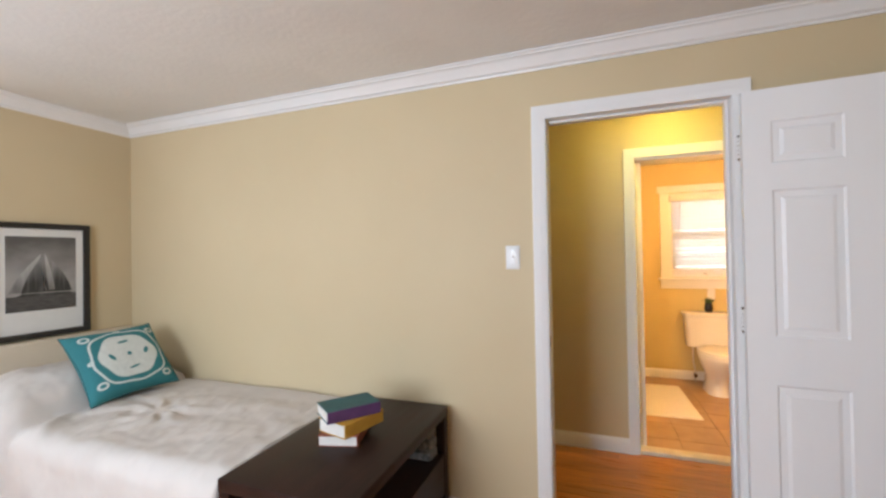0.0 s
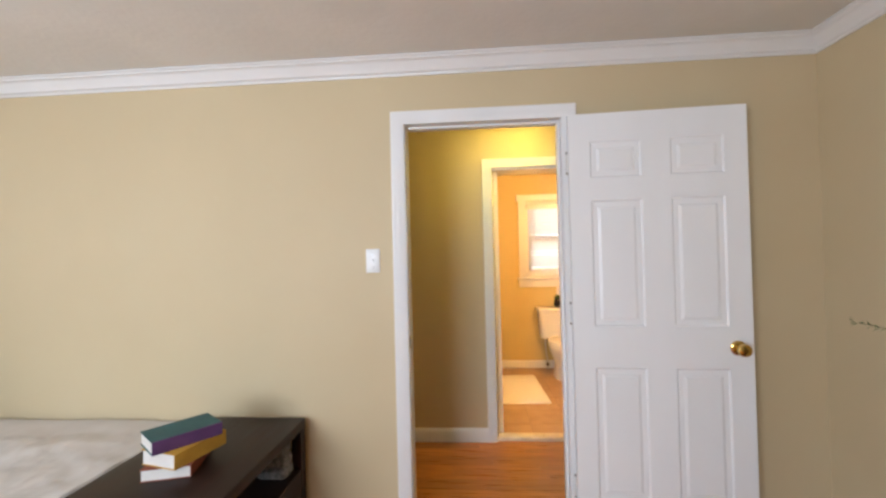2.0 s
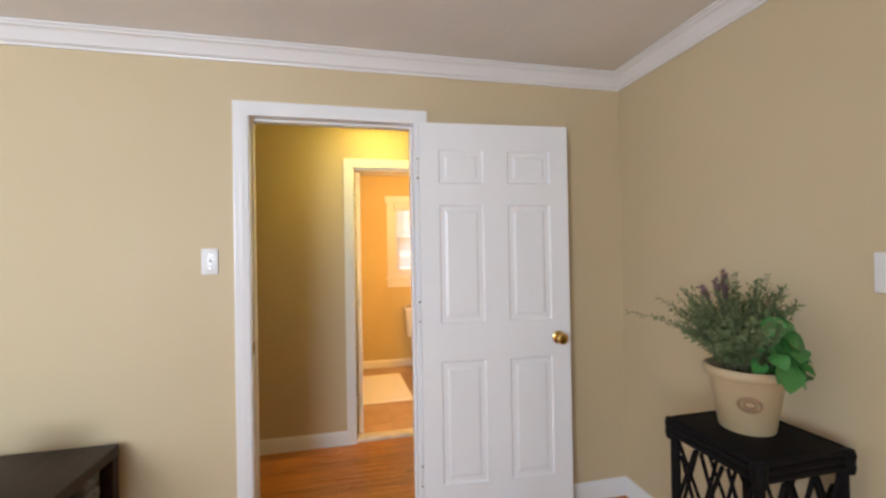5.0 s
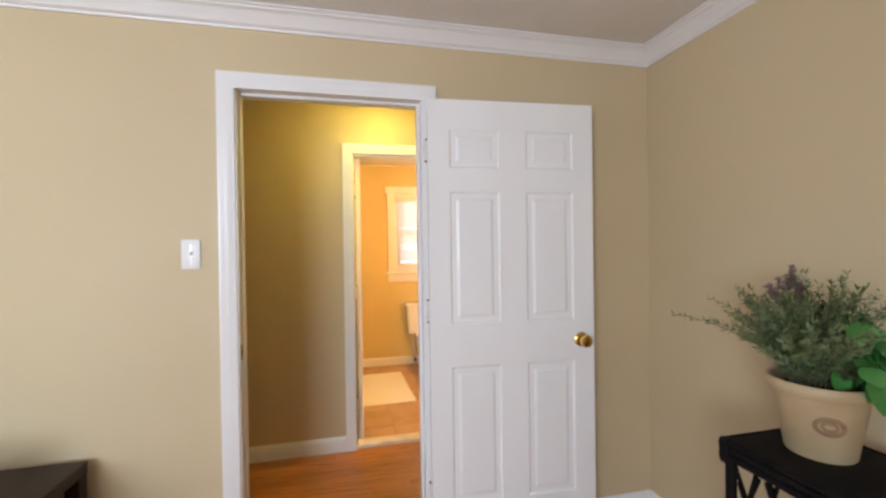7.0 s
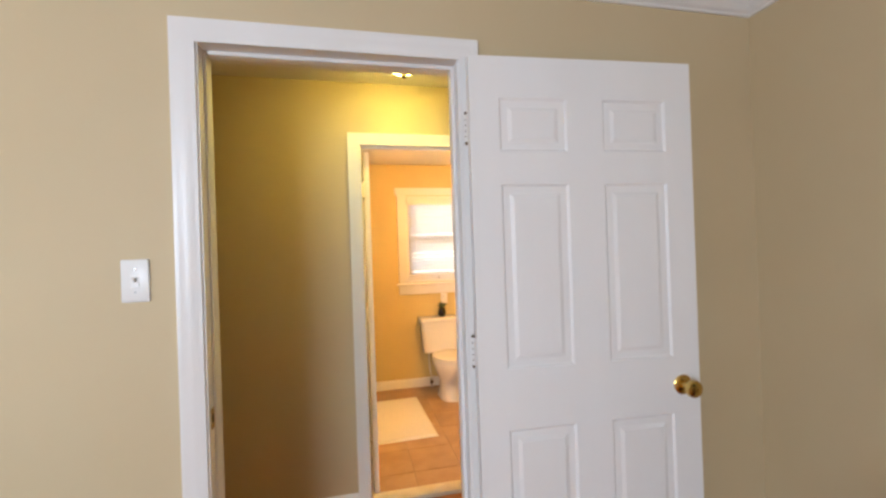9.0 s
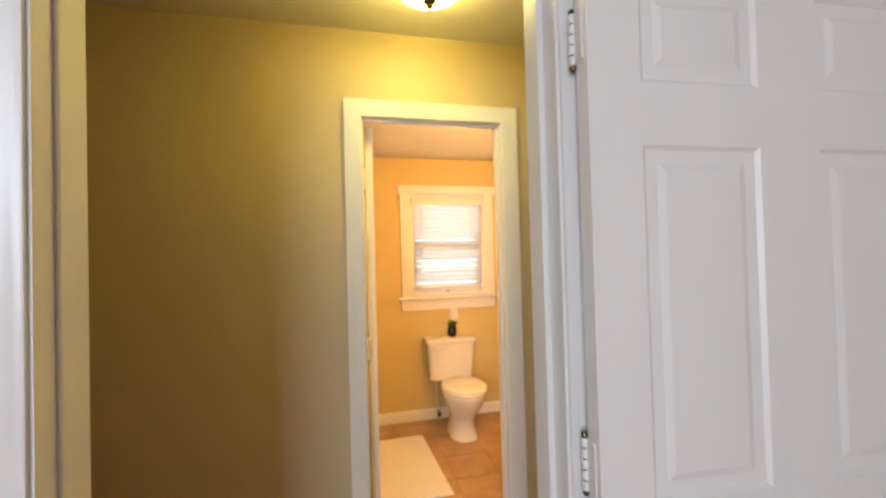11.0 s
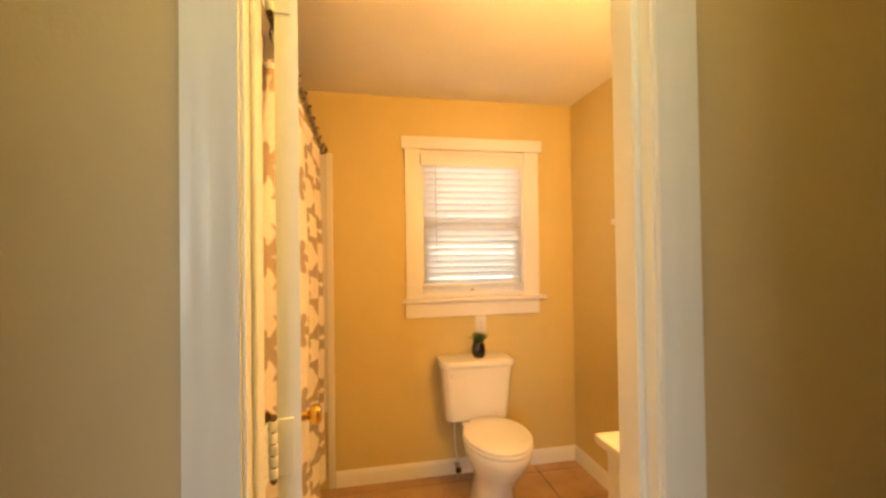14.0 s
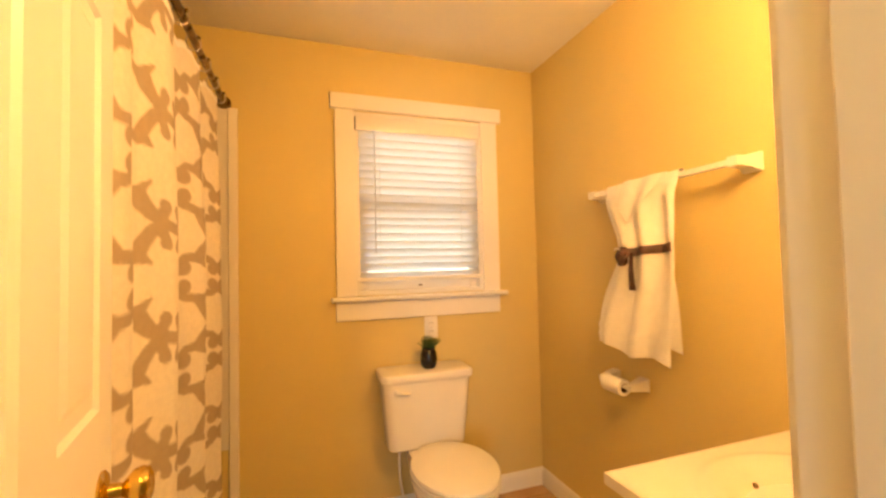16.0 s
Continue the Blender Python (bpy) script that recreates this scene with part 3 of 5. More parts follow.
# ---------------------------------------------------------------- bedroom window (behind the walker)
def sash_window(name, label, o, y0, y1, out):
    """A double-hung window in the opening o, between the wall faces y0 and y1; out is the way outdoors along y."""
    ob = thing(name, label, "window", kind="structure")
    x0, x1, z0, z1 = o
    mid = (z0 + z1) / 2
    fr = bmesh.new()
    cuboid(fr, x0, x0 + 0.02, y0, y1, z0, z1)
    cuboid(fr, x1 - 0.02, x1, y0, y1, z0, z1)
    cuboid(fr, x0 + 0.02, x1 - 0.02, y0, y1, z0, z0 + 0.02)
    cuboid(fr, x0 + 0.02, x1 - 0.02, y0, y1, z1 - 0.02, z1)
    part("window_frame", fr, WHITE, ob)
    yc = (y0 + y1) / 2 + out * 0.01
    for k, (a, b) in enumerate(((z0 + 0.02, mid + 0.02), (mid - 0.02, z1 - 0.02))):
        yy = yc + out * (0.012 + 0.03 * k)
        s = bmesh.new()
        cuboid(s, x0 + 0.02, x0 + 0.06, yy - 0.014, yy + 0.014, a, b, bevel=0.003)
        cuboid(s, x1 - 0.06, x1 - 0.02, yy - 0.014, yy + 0.014, a, b, bevel=0.003)
        cuboid(s, x0 + 0.06, x1 - 0.06, yy - 0.013, yy + 0.013, a, a + 0.045, bevel=0.003)
        cuboid(s, x0 + 0.06, x1 - 0.06, yy - 0.013, yy + 0.013, b - 0.04, b, bevel=0.003)
        sash = part("sash", s, WHITE, ob)
        g = part("pane", block(x0 + 0.06, x1 - 0.06, yy - 0.002, yy + 0.002, a + 0.045, b - 0.04), GLASS, sash)
        g.visible_shadow = False
    return ob


sash_window("window_bedroom", "white double-hung window letting daylight into the bedroom", W1, BY0 - 0.14, BY0 - 0.04, -1)
# unseen side window, added to go with the fill lamp
w3 = sash_window("added_side_window", "unseen white double-hung window beside the bed, added for fill light", W3, 2.97, 3.05, 1)
w3.matrix_world = pose(0, 0, 0, 0, 0, 90)
sash_window("window_bathroom", "white double-hung window behind a lowered blind", W2, TY1 - 0.006, TY1 + 0.056, 1)
part("sash_lock", block(1.360, 1.380, TY1 + 0.023, TY1 + 0.034, 1.121, 1.128, bevel=0.002), BRONZE, bpy.data.objects["window_bathroom"], "small bronze sash lift")

# flat board casing, stool and apron of the bathroom window
def board(name, label, *a, **k):
    return setting(name, block(*a, **k), WHITE, label, "trim")


wy = TY1
board("window_casing", "white flat side casing of the bathroom window", 0.948, 1.040, wy - 0.018, wy, 1.082, 1.990, bevel=0.002)
board("window_casing", "white flat side casing of the bathroom window", 1.708, 1.802, wy - 0.018, wy, 1.082, 1.990, bevel=0.002)
board("window_head", "white head casing overhanging the bathroom window", 0.926, 1.826, wy - 0.024, wy, 1.990, 2.065, bevel=0.003)
board("window_stool", "white window sill with a rounded front edge", 0.922, 1.836, wy - 0.050, wy + 0.030, 1.060, 1.081, bevel=0.006, seg=3)
board("window_apron", "white apron board under the sill", 0.945, 1.800, wy - 0.018, wy, 0.968, 1.060, bevel=0.002)

# blind
blind = thing("window_blind", "white slatted blind lowered over the bathroom window", "blind")
hr = block(1.046, 1.702, wy - 0.014, wy + 0.026, 1.892, 1.962, bevel=0.004, seg=2)
part("headrail", hr, PLASTIC, blind, "white valance over the headrail", True)
# solid black strip for the shade in the valance's open end
part("valance_end", block(1.0425, 1.0455, wy - 0.013, wy + 0.024, 1.894, 1.960), HOLLOW_SHADE, blind, "black strip painting the shade at the valance's open end")
sl = bmesh.new()
tilt = radians(47)
prof = []
for k in range(9):
    s = (k / 8 - 0.5) * 0.050
    c = 0.0028 * (1 - (s / 0.025) ** 2)
    prof.append((s * math.cos(tilt) - c * math.sin(tilt), -s * math.sin(tilt) - c * math.cos(tilt)))
ring = [(y, z + 0.0012) for y, z in prof] + [(y, z - 0.0012) for y, z in prof[::-1]]
sweep(sl, ring, [[(x, y, z) for y, z in ring] for x in (1.047, 1.702)])
slat_mesh = to_mesh("slat", sl, SLATM, True)
for k in range(19):
    o = new("slat", slat_mesh)
    o.parent = blind
    o.location = (0, wy + 0.010, 1.873 - k * 0.0386)
    o.rotation_euler = (radians(random.uniform(-2.0, 2.0)), radians(random.uniform(-0.12, 0.12)), 0)
part("bottom_rail", block(1.047, 1.702, wy - 0.010, wy + 0.018, 1.150, 1.170, bevel=0.004, seg=2), PLASTIC, blind, "", True)
for x in (1.16, 1.588):
    for dy in (-0.012, 0.028):
        part("ladder_cord", tube(bmesh.new(), [(x, wy + dy, 1.168), (x, wy + dy, 1.90)], 0.0009, 5), PLASTIC, blind)
part("tilt_wand", tube(bmesh.new(), [(1.135, wy - 0.022, 1.285), (1.136, wy - 0.020, 1.90)], 0.0028, 7), PLASTIC, blind, "thin white tilt wand", True)

yard = bmesh.new()
grid(yard, 8, 8, lambda u, v: (-9 + 20 * u, 9.0, -3 + 11 * v))
tagged(part("backdrop", yard, YARD), "bright sunlit yard beyond the bathroom window", "backdrop", "", "structure")
gr = bmesh.new()
grid(gr, 4, 4, lambda u, v: (-60 + 120 * u, -60 + 120 * v, -0.45))
LAWN = grain("lawn", (0.07, 0.11, 0.035), (0.04, 0.07, 0.02), 3, 0.6, 40, 0.9)
setting("ground", gr, LAWN, "grass lawn round the house", "ground")

# ---------------------------------------------------------------- bed
bed = thing("bed", "single bed, cream headboard, white cotton cover drawn over its pillow", "bed")
BXH, BXF, BYW, BYF = -2.845, -1.035, -0.030, -0.905
hb = bmesh.new()
cuboid(hb, -2.915, -2.85, -0.99, -0.022, 0.05, 0.905, bevel=0.018, seg=3)
part("headboard", hb, CREAM, bed, "low cream upholstered headboard", True)
for x in (-2.78, -1.12):
    for y in (-0.84, -0.10):
        part("leg", lathe(bmesh.new(), [(0, 0), (0.022, 0), (0.03, 0.15), (0, 0.15)], 12, Matrix.Translation((x, y, 0))), ESPRESSO, bed, "", True)
part("box_spring", block(-2.84, -1.06, -0.88, -0.05, 0.15, 0.34, bevel=0.02, seg=2), LINEN, bed, "", True)
part("mattress", block(-2.84, -1.06, -0.88, -0.05, 0.34, 0.545, bevel=0.03, seg=3), LINEN, bed, "", True)


def cover(u, v):
    """u runs from the head to the foot; v from the wall over the top and down the open side."""
    x = BXH + (BXF - BXH) * u
    flat, edge_r, drop = 0.825, 0.095, 0.40
    arc = edge_r * math.pi / 2
    s = v * (flat + arc + drop)
    w = (x + 2.64 + 0.018 * math.sin(s * 5) + 0.010 * fbm(s * 4, 2.0)) / (0.280 if x > -2.64 else 0.42)
    puff = 0.200 * max(0.0, 1 - w * w) ** 0.46 * (0.30 + 0.70 * smoothstep(0.0, 0.24, s)) * (1 - 0.35 * smoothstep(0.70, 0.95, s))
    puff += 0.016 * fbm(x * 5, s * 6, 7.0) * min(1.0, puff / 0.08)
    puff -= 0.012 * math.exp(-((w - 1.05) / 0.06) ** 2) if x > -2.64 else 0.0
    top = 0.572 + 0.006 * fbm(x * 3, s * 3, 1.7) + 0.008 * math.sin(x * 5 + 1) * smoothstep(0.1, 0.5, s)
    r = math.hypot((x + 1.93) * 0.9, (s - 0.48) * 1.15)
    a = math.atan2(s - 0.48, x + 1.93)
    top += 0.012 * math.exp(-(r / 0.27) ** 2) * (math.sin(7 * a + 4 * fbm(x * 4, s * 4)) * min(1, r * 8)) + 0.007 * math.exp(-(r / 0.3) ** 2)
    top += 0.012 * fbm(x * 7, s * 5, 4.0) * smoothstep(0.05, 0.2, s)
    drape = s - 0.62 - 1.1 * (x + 2.40)
    top += 0.016 * math.exp(-(drape / 0.05) ** 2) * smoothstep(0.45, 0.75, s) * (1 - smoothstep(-2.15, -1.9, x))
    if s < flat:
        return (x, BYW - s, top + puff)
    q = s - flat
    ang = min(1.0, q / arc) * math.pi / 2
    hang = max(0.0, q - arc)
    wave = 0.016 * math.sin(x * 9 + 2.0 * fbm(x * 2, hang)) * smoothstep(0.02, 0.3, hang) + 0.010 * fbm(x * 6, hang * 4, 9)
    z = top + puff * (1 - 0.85 * smoothstep(0, 0.30, q)) - edge_r * (1 - math.cos(ang)) - hang
    y = BYW - flat - edge_r * math.sin(ang) - wave - 0.05 * hang - 0.30 * puff * smoothstep(0, 0.08, q)
    return (x, y, max(z, 0.085))


cv = grid(bmesh.new(), 150, 110, cover)
# the foot end hangs down over the mattress
edge = sorted([v for v in cv.verts if abs(v.co.x - BXF) < 1e-5], key=lambda v: (-v.co.y, -v.co.z))
prev = edge
for k in range(1, 9):
    row = [cv.verts.new((BXF + 0.012 * math.sin(k * 0.4) + 0.006 * math.sin(v.co.y * 30), v.co.y, max(0.085, v.co.z - 0.055 * k))) for v in edge]
    for i in range(len(row) - 1):
        cv.faces.new((prev[i], prev[i + 1], row[i + 1], row[i]))
    prev = row
part("bed_cover", cv, LINEN, bed, "rumpled white cotton cover drawn over a plump pillow", "all")


def figure(ob, values):
    at = ob.data.attributes.new("figure", "FLOAT", "POINT")
    at.data.foreach_set("value", np.asarray(values, dtype=np.float32))


def cushion_thing():
    ob = thing("throw_cushion", "teal square cushion embroidered with a white flower on the bed", "cushion")
    N, W, H, T = 130, 0.245, 0.225, 0.078
    bm = bmesh.new()
    fig = []

    def shape(u, v, s):
        a, b = 2 * u - 1, 2 * v - 1
        pinch = 1 - 0.10 * (1 - abs(a) ** 1.6) * abs(b) ** 4
        pinch2 = 1 - 0.10 * (1 - abs(b) ** 1.6) * abs(a) ** 4
        h = T * ((1 - a ** 4) * (1 - b ** 4)) ** 0.55 + 0.004 * fbm(a * 2, b * 2, s) * (1 - a * a) * (1 - b * b)
        return (a * W * pinch2, b * H * pinch, s * h)
    grid(bm, N, N, lambda u, v: shape(u, v, 1))
    n1 = len(bm.verts)
    grid(bm, 40, 40, lambda u, v: shape(u, v, -1))
    n2 = len(bm.verts) - n1
    j, i = np.mgrid[0:N + 1, 0:N + 1]
    a, b = 2 * i / N - 1, 2 * j / N - 1
    r, th = np.hypot(a * 1.0, b * 1.0), np.arctan2(b, a)
    lobes = 0.635 + 0.022 * np.cos(6 * th + 0.4) + 0.012 * np.cos(3 * th)
    f = np.clip((lobes - r) / 0.02, 0, 1)
    for ca, cb, ra, rb, turn in ((0.02, 0.03, 0.045, 0.05, 0), (-0.36, 0.02, 0.040, 0.095, 0.35), (0.40, 0.03, 0.045, 0.085, -0.5), (0.0, 0.40, 0.11, 0.030, 0.12), (0.0, -0.37, 0.11, 0.026, 0.22)):
        x = (a - ca) * np.cos(turn) + (b - cb) * np.sin(turn)
        y = -(a - ca) * np.sin(turn) + (b - cb) * np.cos(turn)
        f *= np.clip((np.hypot(x / ra, y / rb) - 1) / 0.3, 0, 1)
    # looping cord border
    t = np.linspace(0, 2 * np.pi, 900)
    sq = (np.abs(np.cos(t)) ** 2.7 + np.abs(np.sin(t)) ** 2.7) ** (-1 / 2.7)
    R = 0.755 * sq + 0.018 * np.sin(8 * t + 0.7)
    px, py = R * np.cos(t), R * np.sin(t)
    loops = []
    for c in (0.72, 2.36, 3.86, 5.45, 1.55, 3.14):
        q = np.linspace(0, 2 * np.pi, 60)
        cr = 0.99 if c not in (1.55, 3.14) else 0.80
        rr_ = 0.092 if cr > 0.9 else 0.045
        loops.append((cr * np.cos(c) + rr_ * np.cos(q), cr * np.sin(c) + 0.8 * rr_ * np.sin(q)))
    px = np.concatenate([px] + [l[0] for l in loops])
    py = np.concatenate([py] + [l[1] for l in loops])
    d = np.full(a.shape, 9.0)
    for k in range(len(px)):
        d = np.minimum(d, np.hypot(a - px[k], b - py[k]))
    f = np.maximum(f, np.clip((0.030 - d) / 0.012, 0, 1))
    body = part("cushion_body", bm, CUSHIONM, ob, "", "all")
    figure(body, list(f.ravel()) + [0.0] * n2)
    rim = [shape(k / 30, 0, 0) for k in range(30)] + [shape(1, k / 30, 0) for k in range(30)] + [shape(1 - k / 30, 1, 0) for k in range(30)] + [shape(0, 1 - k / 30, 0) for k in range(30)]
    part("piping", tube(bmesh.new(), rim, 0.003, 6, True), TEALC, ob, "teal corded edge", True)
    return ob


cu = cushion_thing()
ax = Vector((0.06, 1.0, -0.02)).normalized()            # along the cushion's width
upv = Vector((-0.62, 0.09, 0.78)).normalized()
upv = (upv - ax * upv.dot(ax)).normalized()
nrm = ax.cross(upv)
if nrm.x < 0:
    nrm = -nrm
cm = Matrix((ax, upv, nrm)).transposed().to_4x4()
cu.matrix_world = Matrix.Translation((-2.385, -0.405, 0.772)) @ cm @ pose(0, 0, 0, 0, 0, 3)

# ---------------------------------------------------------------- framed picture over the bed
pic = thing("framed_picture", "black-framed photograph of a sailing ship in a white mount", "picture", (-2.928, -0.530, 1.263), 90)
PW, PH = 0.247, 0.349
pf = bmesh.new()
FR = [(0, 0), (0, -0.030), (0.006, -0.034), (0.024, -0.030), (0.034, -0.024), (0.034, -0.008), (0.034, 0)]
sweep(pf, FR, [[(sx * (PW - w), y, sz * (PH - w)) for w, y in FR] for sx, sz in ((-1, -1), (1, -1), (1, 1), (-1, 1))], True)
part("frame", pf, BLACKWOOD, pic, "black wooden frame", True)
part("mount", block(-PW + 0.03, PW - 0.03, -0.012, -0.004, -PH + 0.03, PH - 0.03), MAT, pic, "white mount board")
iw, z0, z1 = 0.173, -0.183, 0.267
part("photograph", block(-iw, iw, -0.0135, -0.012, z0, z1), SHEET, pic, "grey photograph of sea and sky")


def flat(pts, y):
    bm = bmesh.new()
    a = [bm.verts.new((x, y, z)) for x, z in pts]
    b = [bm.verts.new((x, y + 0.0006, z)) for x, z in pts]
    bm.faces.new(a)
    bm.faces.new(b[::-1])
    for k in range(len(a)):
        bm.faces.new((a[k], b[k], b[(k + 1) % len(a)], a[(k + 1) % len(a)]))
    return bm


def curved(p, q, bulge, n=10):
    out = []
    for k in range(n + 1):
        t = k / n
        out.append((p[0] + (q[0] - p[0]) * t + bulge * math.sin(math.pi * t), p[1] + (q[1] - p[1]) * t))
    return out


part("printed_sea", flat([(-iw, z0), (iw, z0), (iw, -0.088), (-iw, -0.092)], -0.0142), SEA, pic)
part("printed_hull", flat([(-0.13, -0.094), (-0.10, -0.078), (0.14, -0.080), (0.155, -0.092)], -0.0150), SAIL_D, pic)
part("printed_sail", flat(curved((-0.16, -0.070), (-0.005, 0.165), -0.018) + curved((-0.005, 0.165), (-0.045, -0.072), -0.016)[1:], -0.0150), SAIL_L, pic)
part("printed_sail", flat(curved((-0.105, -0.074), (0.0, 0.150), -0.014) + curved((0.0, 0.150), (0.015, -0.074), -0.010)[1:], -0.0158), SAIL_D, pic)
part("printed_sail", flat(curved((0.018, -0.074), (0.006, 0.165), -0.012) + curved((0.006, 0.165), (0.150, -0.074), 0.022)[1:], -0.0158), SAIL_D, pic)
part("printed_sail", flat(curved((0.030, -0.060), (0.012, 0.160), -0.006) + curved((0.012, 0.160), (0.060, -0.060), 0.006)[1:], -0.0166), SAIL_L, pic)

# ---------------------------------------------------------------- dark table at the foot of the bed, and the books
tbl = thing("coffee_table", "espresso-stained wooden table with a low shelf at the bed's foot", "table")
TX, TXR, TYF, TYB, TZ = -1.000, -0.452, -0.960, -0.045, 0.595
part("tabletop", block(TX, TXR, TYF, TYB, TZ - 0.046, TZ, bevel=0.003, seg=2), ESPRESSO, tbl, "", True)
for x in (TX + 0.002, TXR - 0.050):
    for y in (TYF + 0.002, TYB - 0.050):
        part("leg", block(x, x + 0.048, y, y + 0.048, 0.0, TZ - 0.046, bevel=0.002), ESPRESSO, tbl)
part("shelf_box", block(TX + 0.004, TXR - 0.004, TYF + 0.052, TYB - 0.052, 0.170, 0.365, bevel=0.002), ESPRESSO, tbl, "dark boxed lower shelf")
part("side_panel", block(TX + 0.012, TX + 0.028, TYF + 0.052, TYB - 0.052, 0.365, TZ - 0.046), ESPRESSO, tbl)


# added grey layers in place of the bed cover's shaded end, under the tabletop
cover_patch = thing("shaded_cover_patch", "grey mottled layers standing in for the shaded bed cover behind the table", "blanket", (-0.556, -0.150, 0.365))
for k in range(3):
    ly = bmesh.new()
    loft(ly, [[(px_ + 0.004 * math.sin(7 * py_ + k), py_, pz_ + 0.003 * fbm(px_ * 20, py_ * 20, k)) for px_, py_, pz_ in rounded(0.0, 0.0, 0.070 - 0.006 * k + e, 0.048 + e, k * 0.051 + h_, 0.02)] for h_, e in ((0.0, -0.010), (0.010, 0.0), (0.040, 0.0), (0.050, -0.010))])
    part("fold", ly, SHADED_COVER, cover_patch, "", True)


def book(label, at, rz, w, d, h, cloth, spine, cat_tilt=0.0):
    """A closed book: pages show on -x and -y; the spine lies along +x's far side."""
    ob = thing("book", label, "book", at, rz, "stack of books")
    t = 0.003
    part("front_cover", block(0, w, 0, d, h - t, h, bevel=0.0008), cloth, ob)
    part("back_cover", block(0, w, 0, d, 0, t, bevel=0.0008), cloth, ob)
    part("spine", block(w - 0.001, w + 0.004, 0, d, 0.0, h, bevel=0.0015), spine, ob)
    part("page_block", block(0.004, w - 0.001, 0.004, d - 0.004, t, h - t), PAPER, ob, "cream page edges")
    return ob


book("closed rust-red hardback lying on the dark table", (-0.812, -0.640, TZ), 15.5, 0.165, 0.225, 0.044, RUST, RUST)
book("closed yellow hardback in the middle of the stack", (-0.838, -0.598, TZ + 0.044), -14.5, 0.160, 0.225, 0.056, YELLOW, YELLOW)
book("closed teal hardback with a purple spine on the stack", (-0.875, -0.560, TZ + 0.100), -37, 0.150, 0.235, 0.048, TEALC, PURPLE)

# ---------------------------------------------------------------- plant stand with a potted herb
stand = thing("plant_stand", "black rattan plant stand with lattice sides", "plant stand", (1.742, -1.0, 0))
SH, SZ = 0.158, 0.802
part("stand_top", block(-SH, SH, -SH, SH, SZ - 0.018, SZ, bevel=0.004, seg=2), RATTAN, stand, "", True)
ring4 = [(SH, SH), (-SH, SH), (-SH, -SH), (SH, -SH)]
for k, dz in enumerate((0.008, 0.030, 0.052)):
    pts = []
    for i in range(4):
        (ax0, ay0), (bx0, by0) = ring4[i], ring4[(i + 1) % 4]
        pts += [(ax0 + (bx0 - ax0) * q, ay0 + (by0 - ay0) * q, SZ - dz) for q in (0.04, 0.35, 0.65, 0.96)]
    part("edge_cane", tube(bmesh.new(), pts, 0.011, 8, True), RATTAN, stand, "", True)
for x, y in ring4:
    part("leg", tube(bmesh.new(), [(x * 0.94, y * 0.94, 0), (x * 0.94, y * 0.94, SZ - 0.02)], 0.015, 10), RATTAN, stand, "", True)
for x, y in ring4:
    part("corner_binding", lathe(bmesh.new(), [(0, SZ - 0.072), (0.017, SZ - 0.070), (0.021, SZ - 0.052), (0.019, SZ - 0.034), (0.022, SZ - 0.018), (0.018, SZ - 0.003), (0, SZ - 0.001)], 12, Matrix.Translation((x * 0.985, y * 0.985, 0))), RATTAN, stand, "", True)
for z in (0.20, 0.235):
    for i in range(4):
        (ax0, ay0), (bx0, by0) = ring4[i], ring4[(i + 1) % 4]
        part("rail", tube(bmesh.new(), [(ax0 * 0.94, ay0 * 0.94, z), (bx0 * 0.94, by0 * 0.94, z)], 0.010, 8), RATTAN, stand, "", True)
part("lower_shelf", block(-0.14, 0.14, -0.14, 0.14, 0.205, 0.218), RATTAN, stand)
for i in range(4):
    (ax0, ay0), (bx0, by0) = ring4[i], ring4[(i + 1) % 4]
    for k in range(-2, 4):
        for sgn in (1, -1):
            a0, a1 = (k / 3, k / 3 + 0.62)
            if sgn < 0:
                a0, a1 = a1, a0
            pts = []
            for q in np.linspace(0, 1, 12):
                s = a0 + (a1 - a0) * q
                if 0.02 <= s <= 0.98:
                    off = 0.93 + 0.02 * sgn
                    pts.append(((ax0 + (bx0 - ax0) * s) * off, (ay0 + (by0 - ay0) * s) * off, 0.235 + (SZ - 0.075 - 0.235) * q))
            if len(pts) > 2:
                part("lattice_cane", tube(bmesh.new(), pts, 0.0065, 6), RATTAN, stand, "", True)

pot = thing("potted_plant", "bushy green herb in a cream clay pot on the rattan stand", "plant", (1.757, -0.972, SZ))
pb = lathe(bmesh.new(), [(0, 0), (0.074, 0), (0.077, 0.004), (0.102, 0.164), (0.103, 0.168), (0.114, 0.169), (0.118, 0.174), (0.1185, 0.192), (0.114, 0.201), (0.106, 0.200), (0.102, 0.185), (0.100, 0.16), (0, 0.16)], 48)
part("flowerpot", pb, CLAY, pot, "cream clay flowerpot with a rolled rim", True)
so = grid(bmesh.new(), 20, 20, lambda u, v: ((u - 0.5) * 0.142, (v - 0.5) * 0.142, 0.176 + 0.008 * fbm(u * 9, v * 9)))
part("soil", so, SOIL, pot, "dark potting soil")
# oval stamp on the side that faces the room
sd = math.atan2(-1.07, -1.0)
em = bmesh.new()
for rr, tk in ((1.0, 0.0052), (0.52, 0.004)):
    pts = []
    for k in range(36):
        q = 2 * math.pi * k / 36
        w, z = 0.029 * rr * math.cos(q), 0.100 + 0.021 * rr * math.sin(q)
        R = 0.077 + (0.103 - 0.077) * (z - 0.004) / 0.156 + 0.0005
        pts.append((R * math.cos(sd + w / R), R * math.sin(sd + w / R), z))
    tube(em, pts, tk, 8, True)
part("oval_stamp", em, STAMP, pot, "brown pressed oval stamp", True)

rs = random.Random(11)
herb, stems, blooms = bmesh.new(), bmesh.new(), bmesh.new()


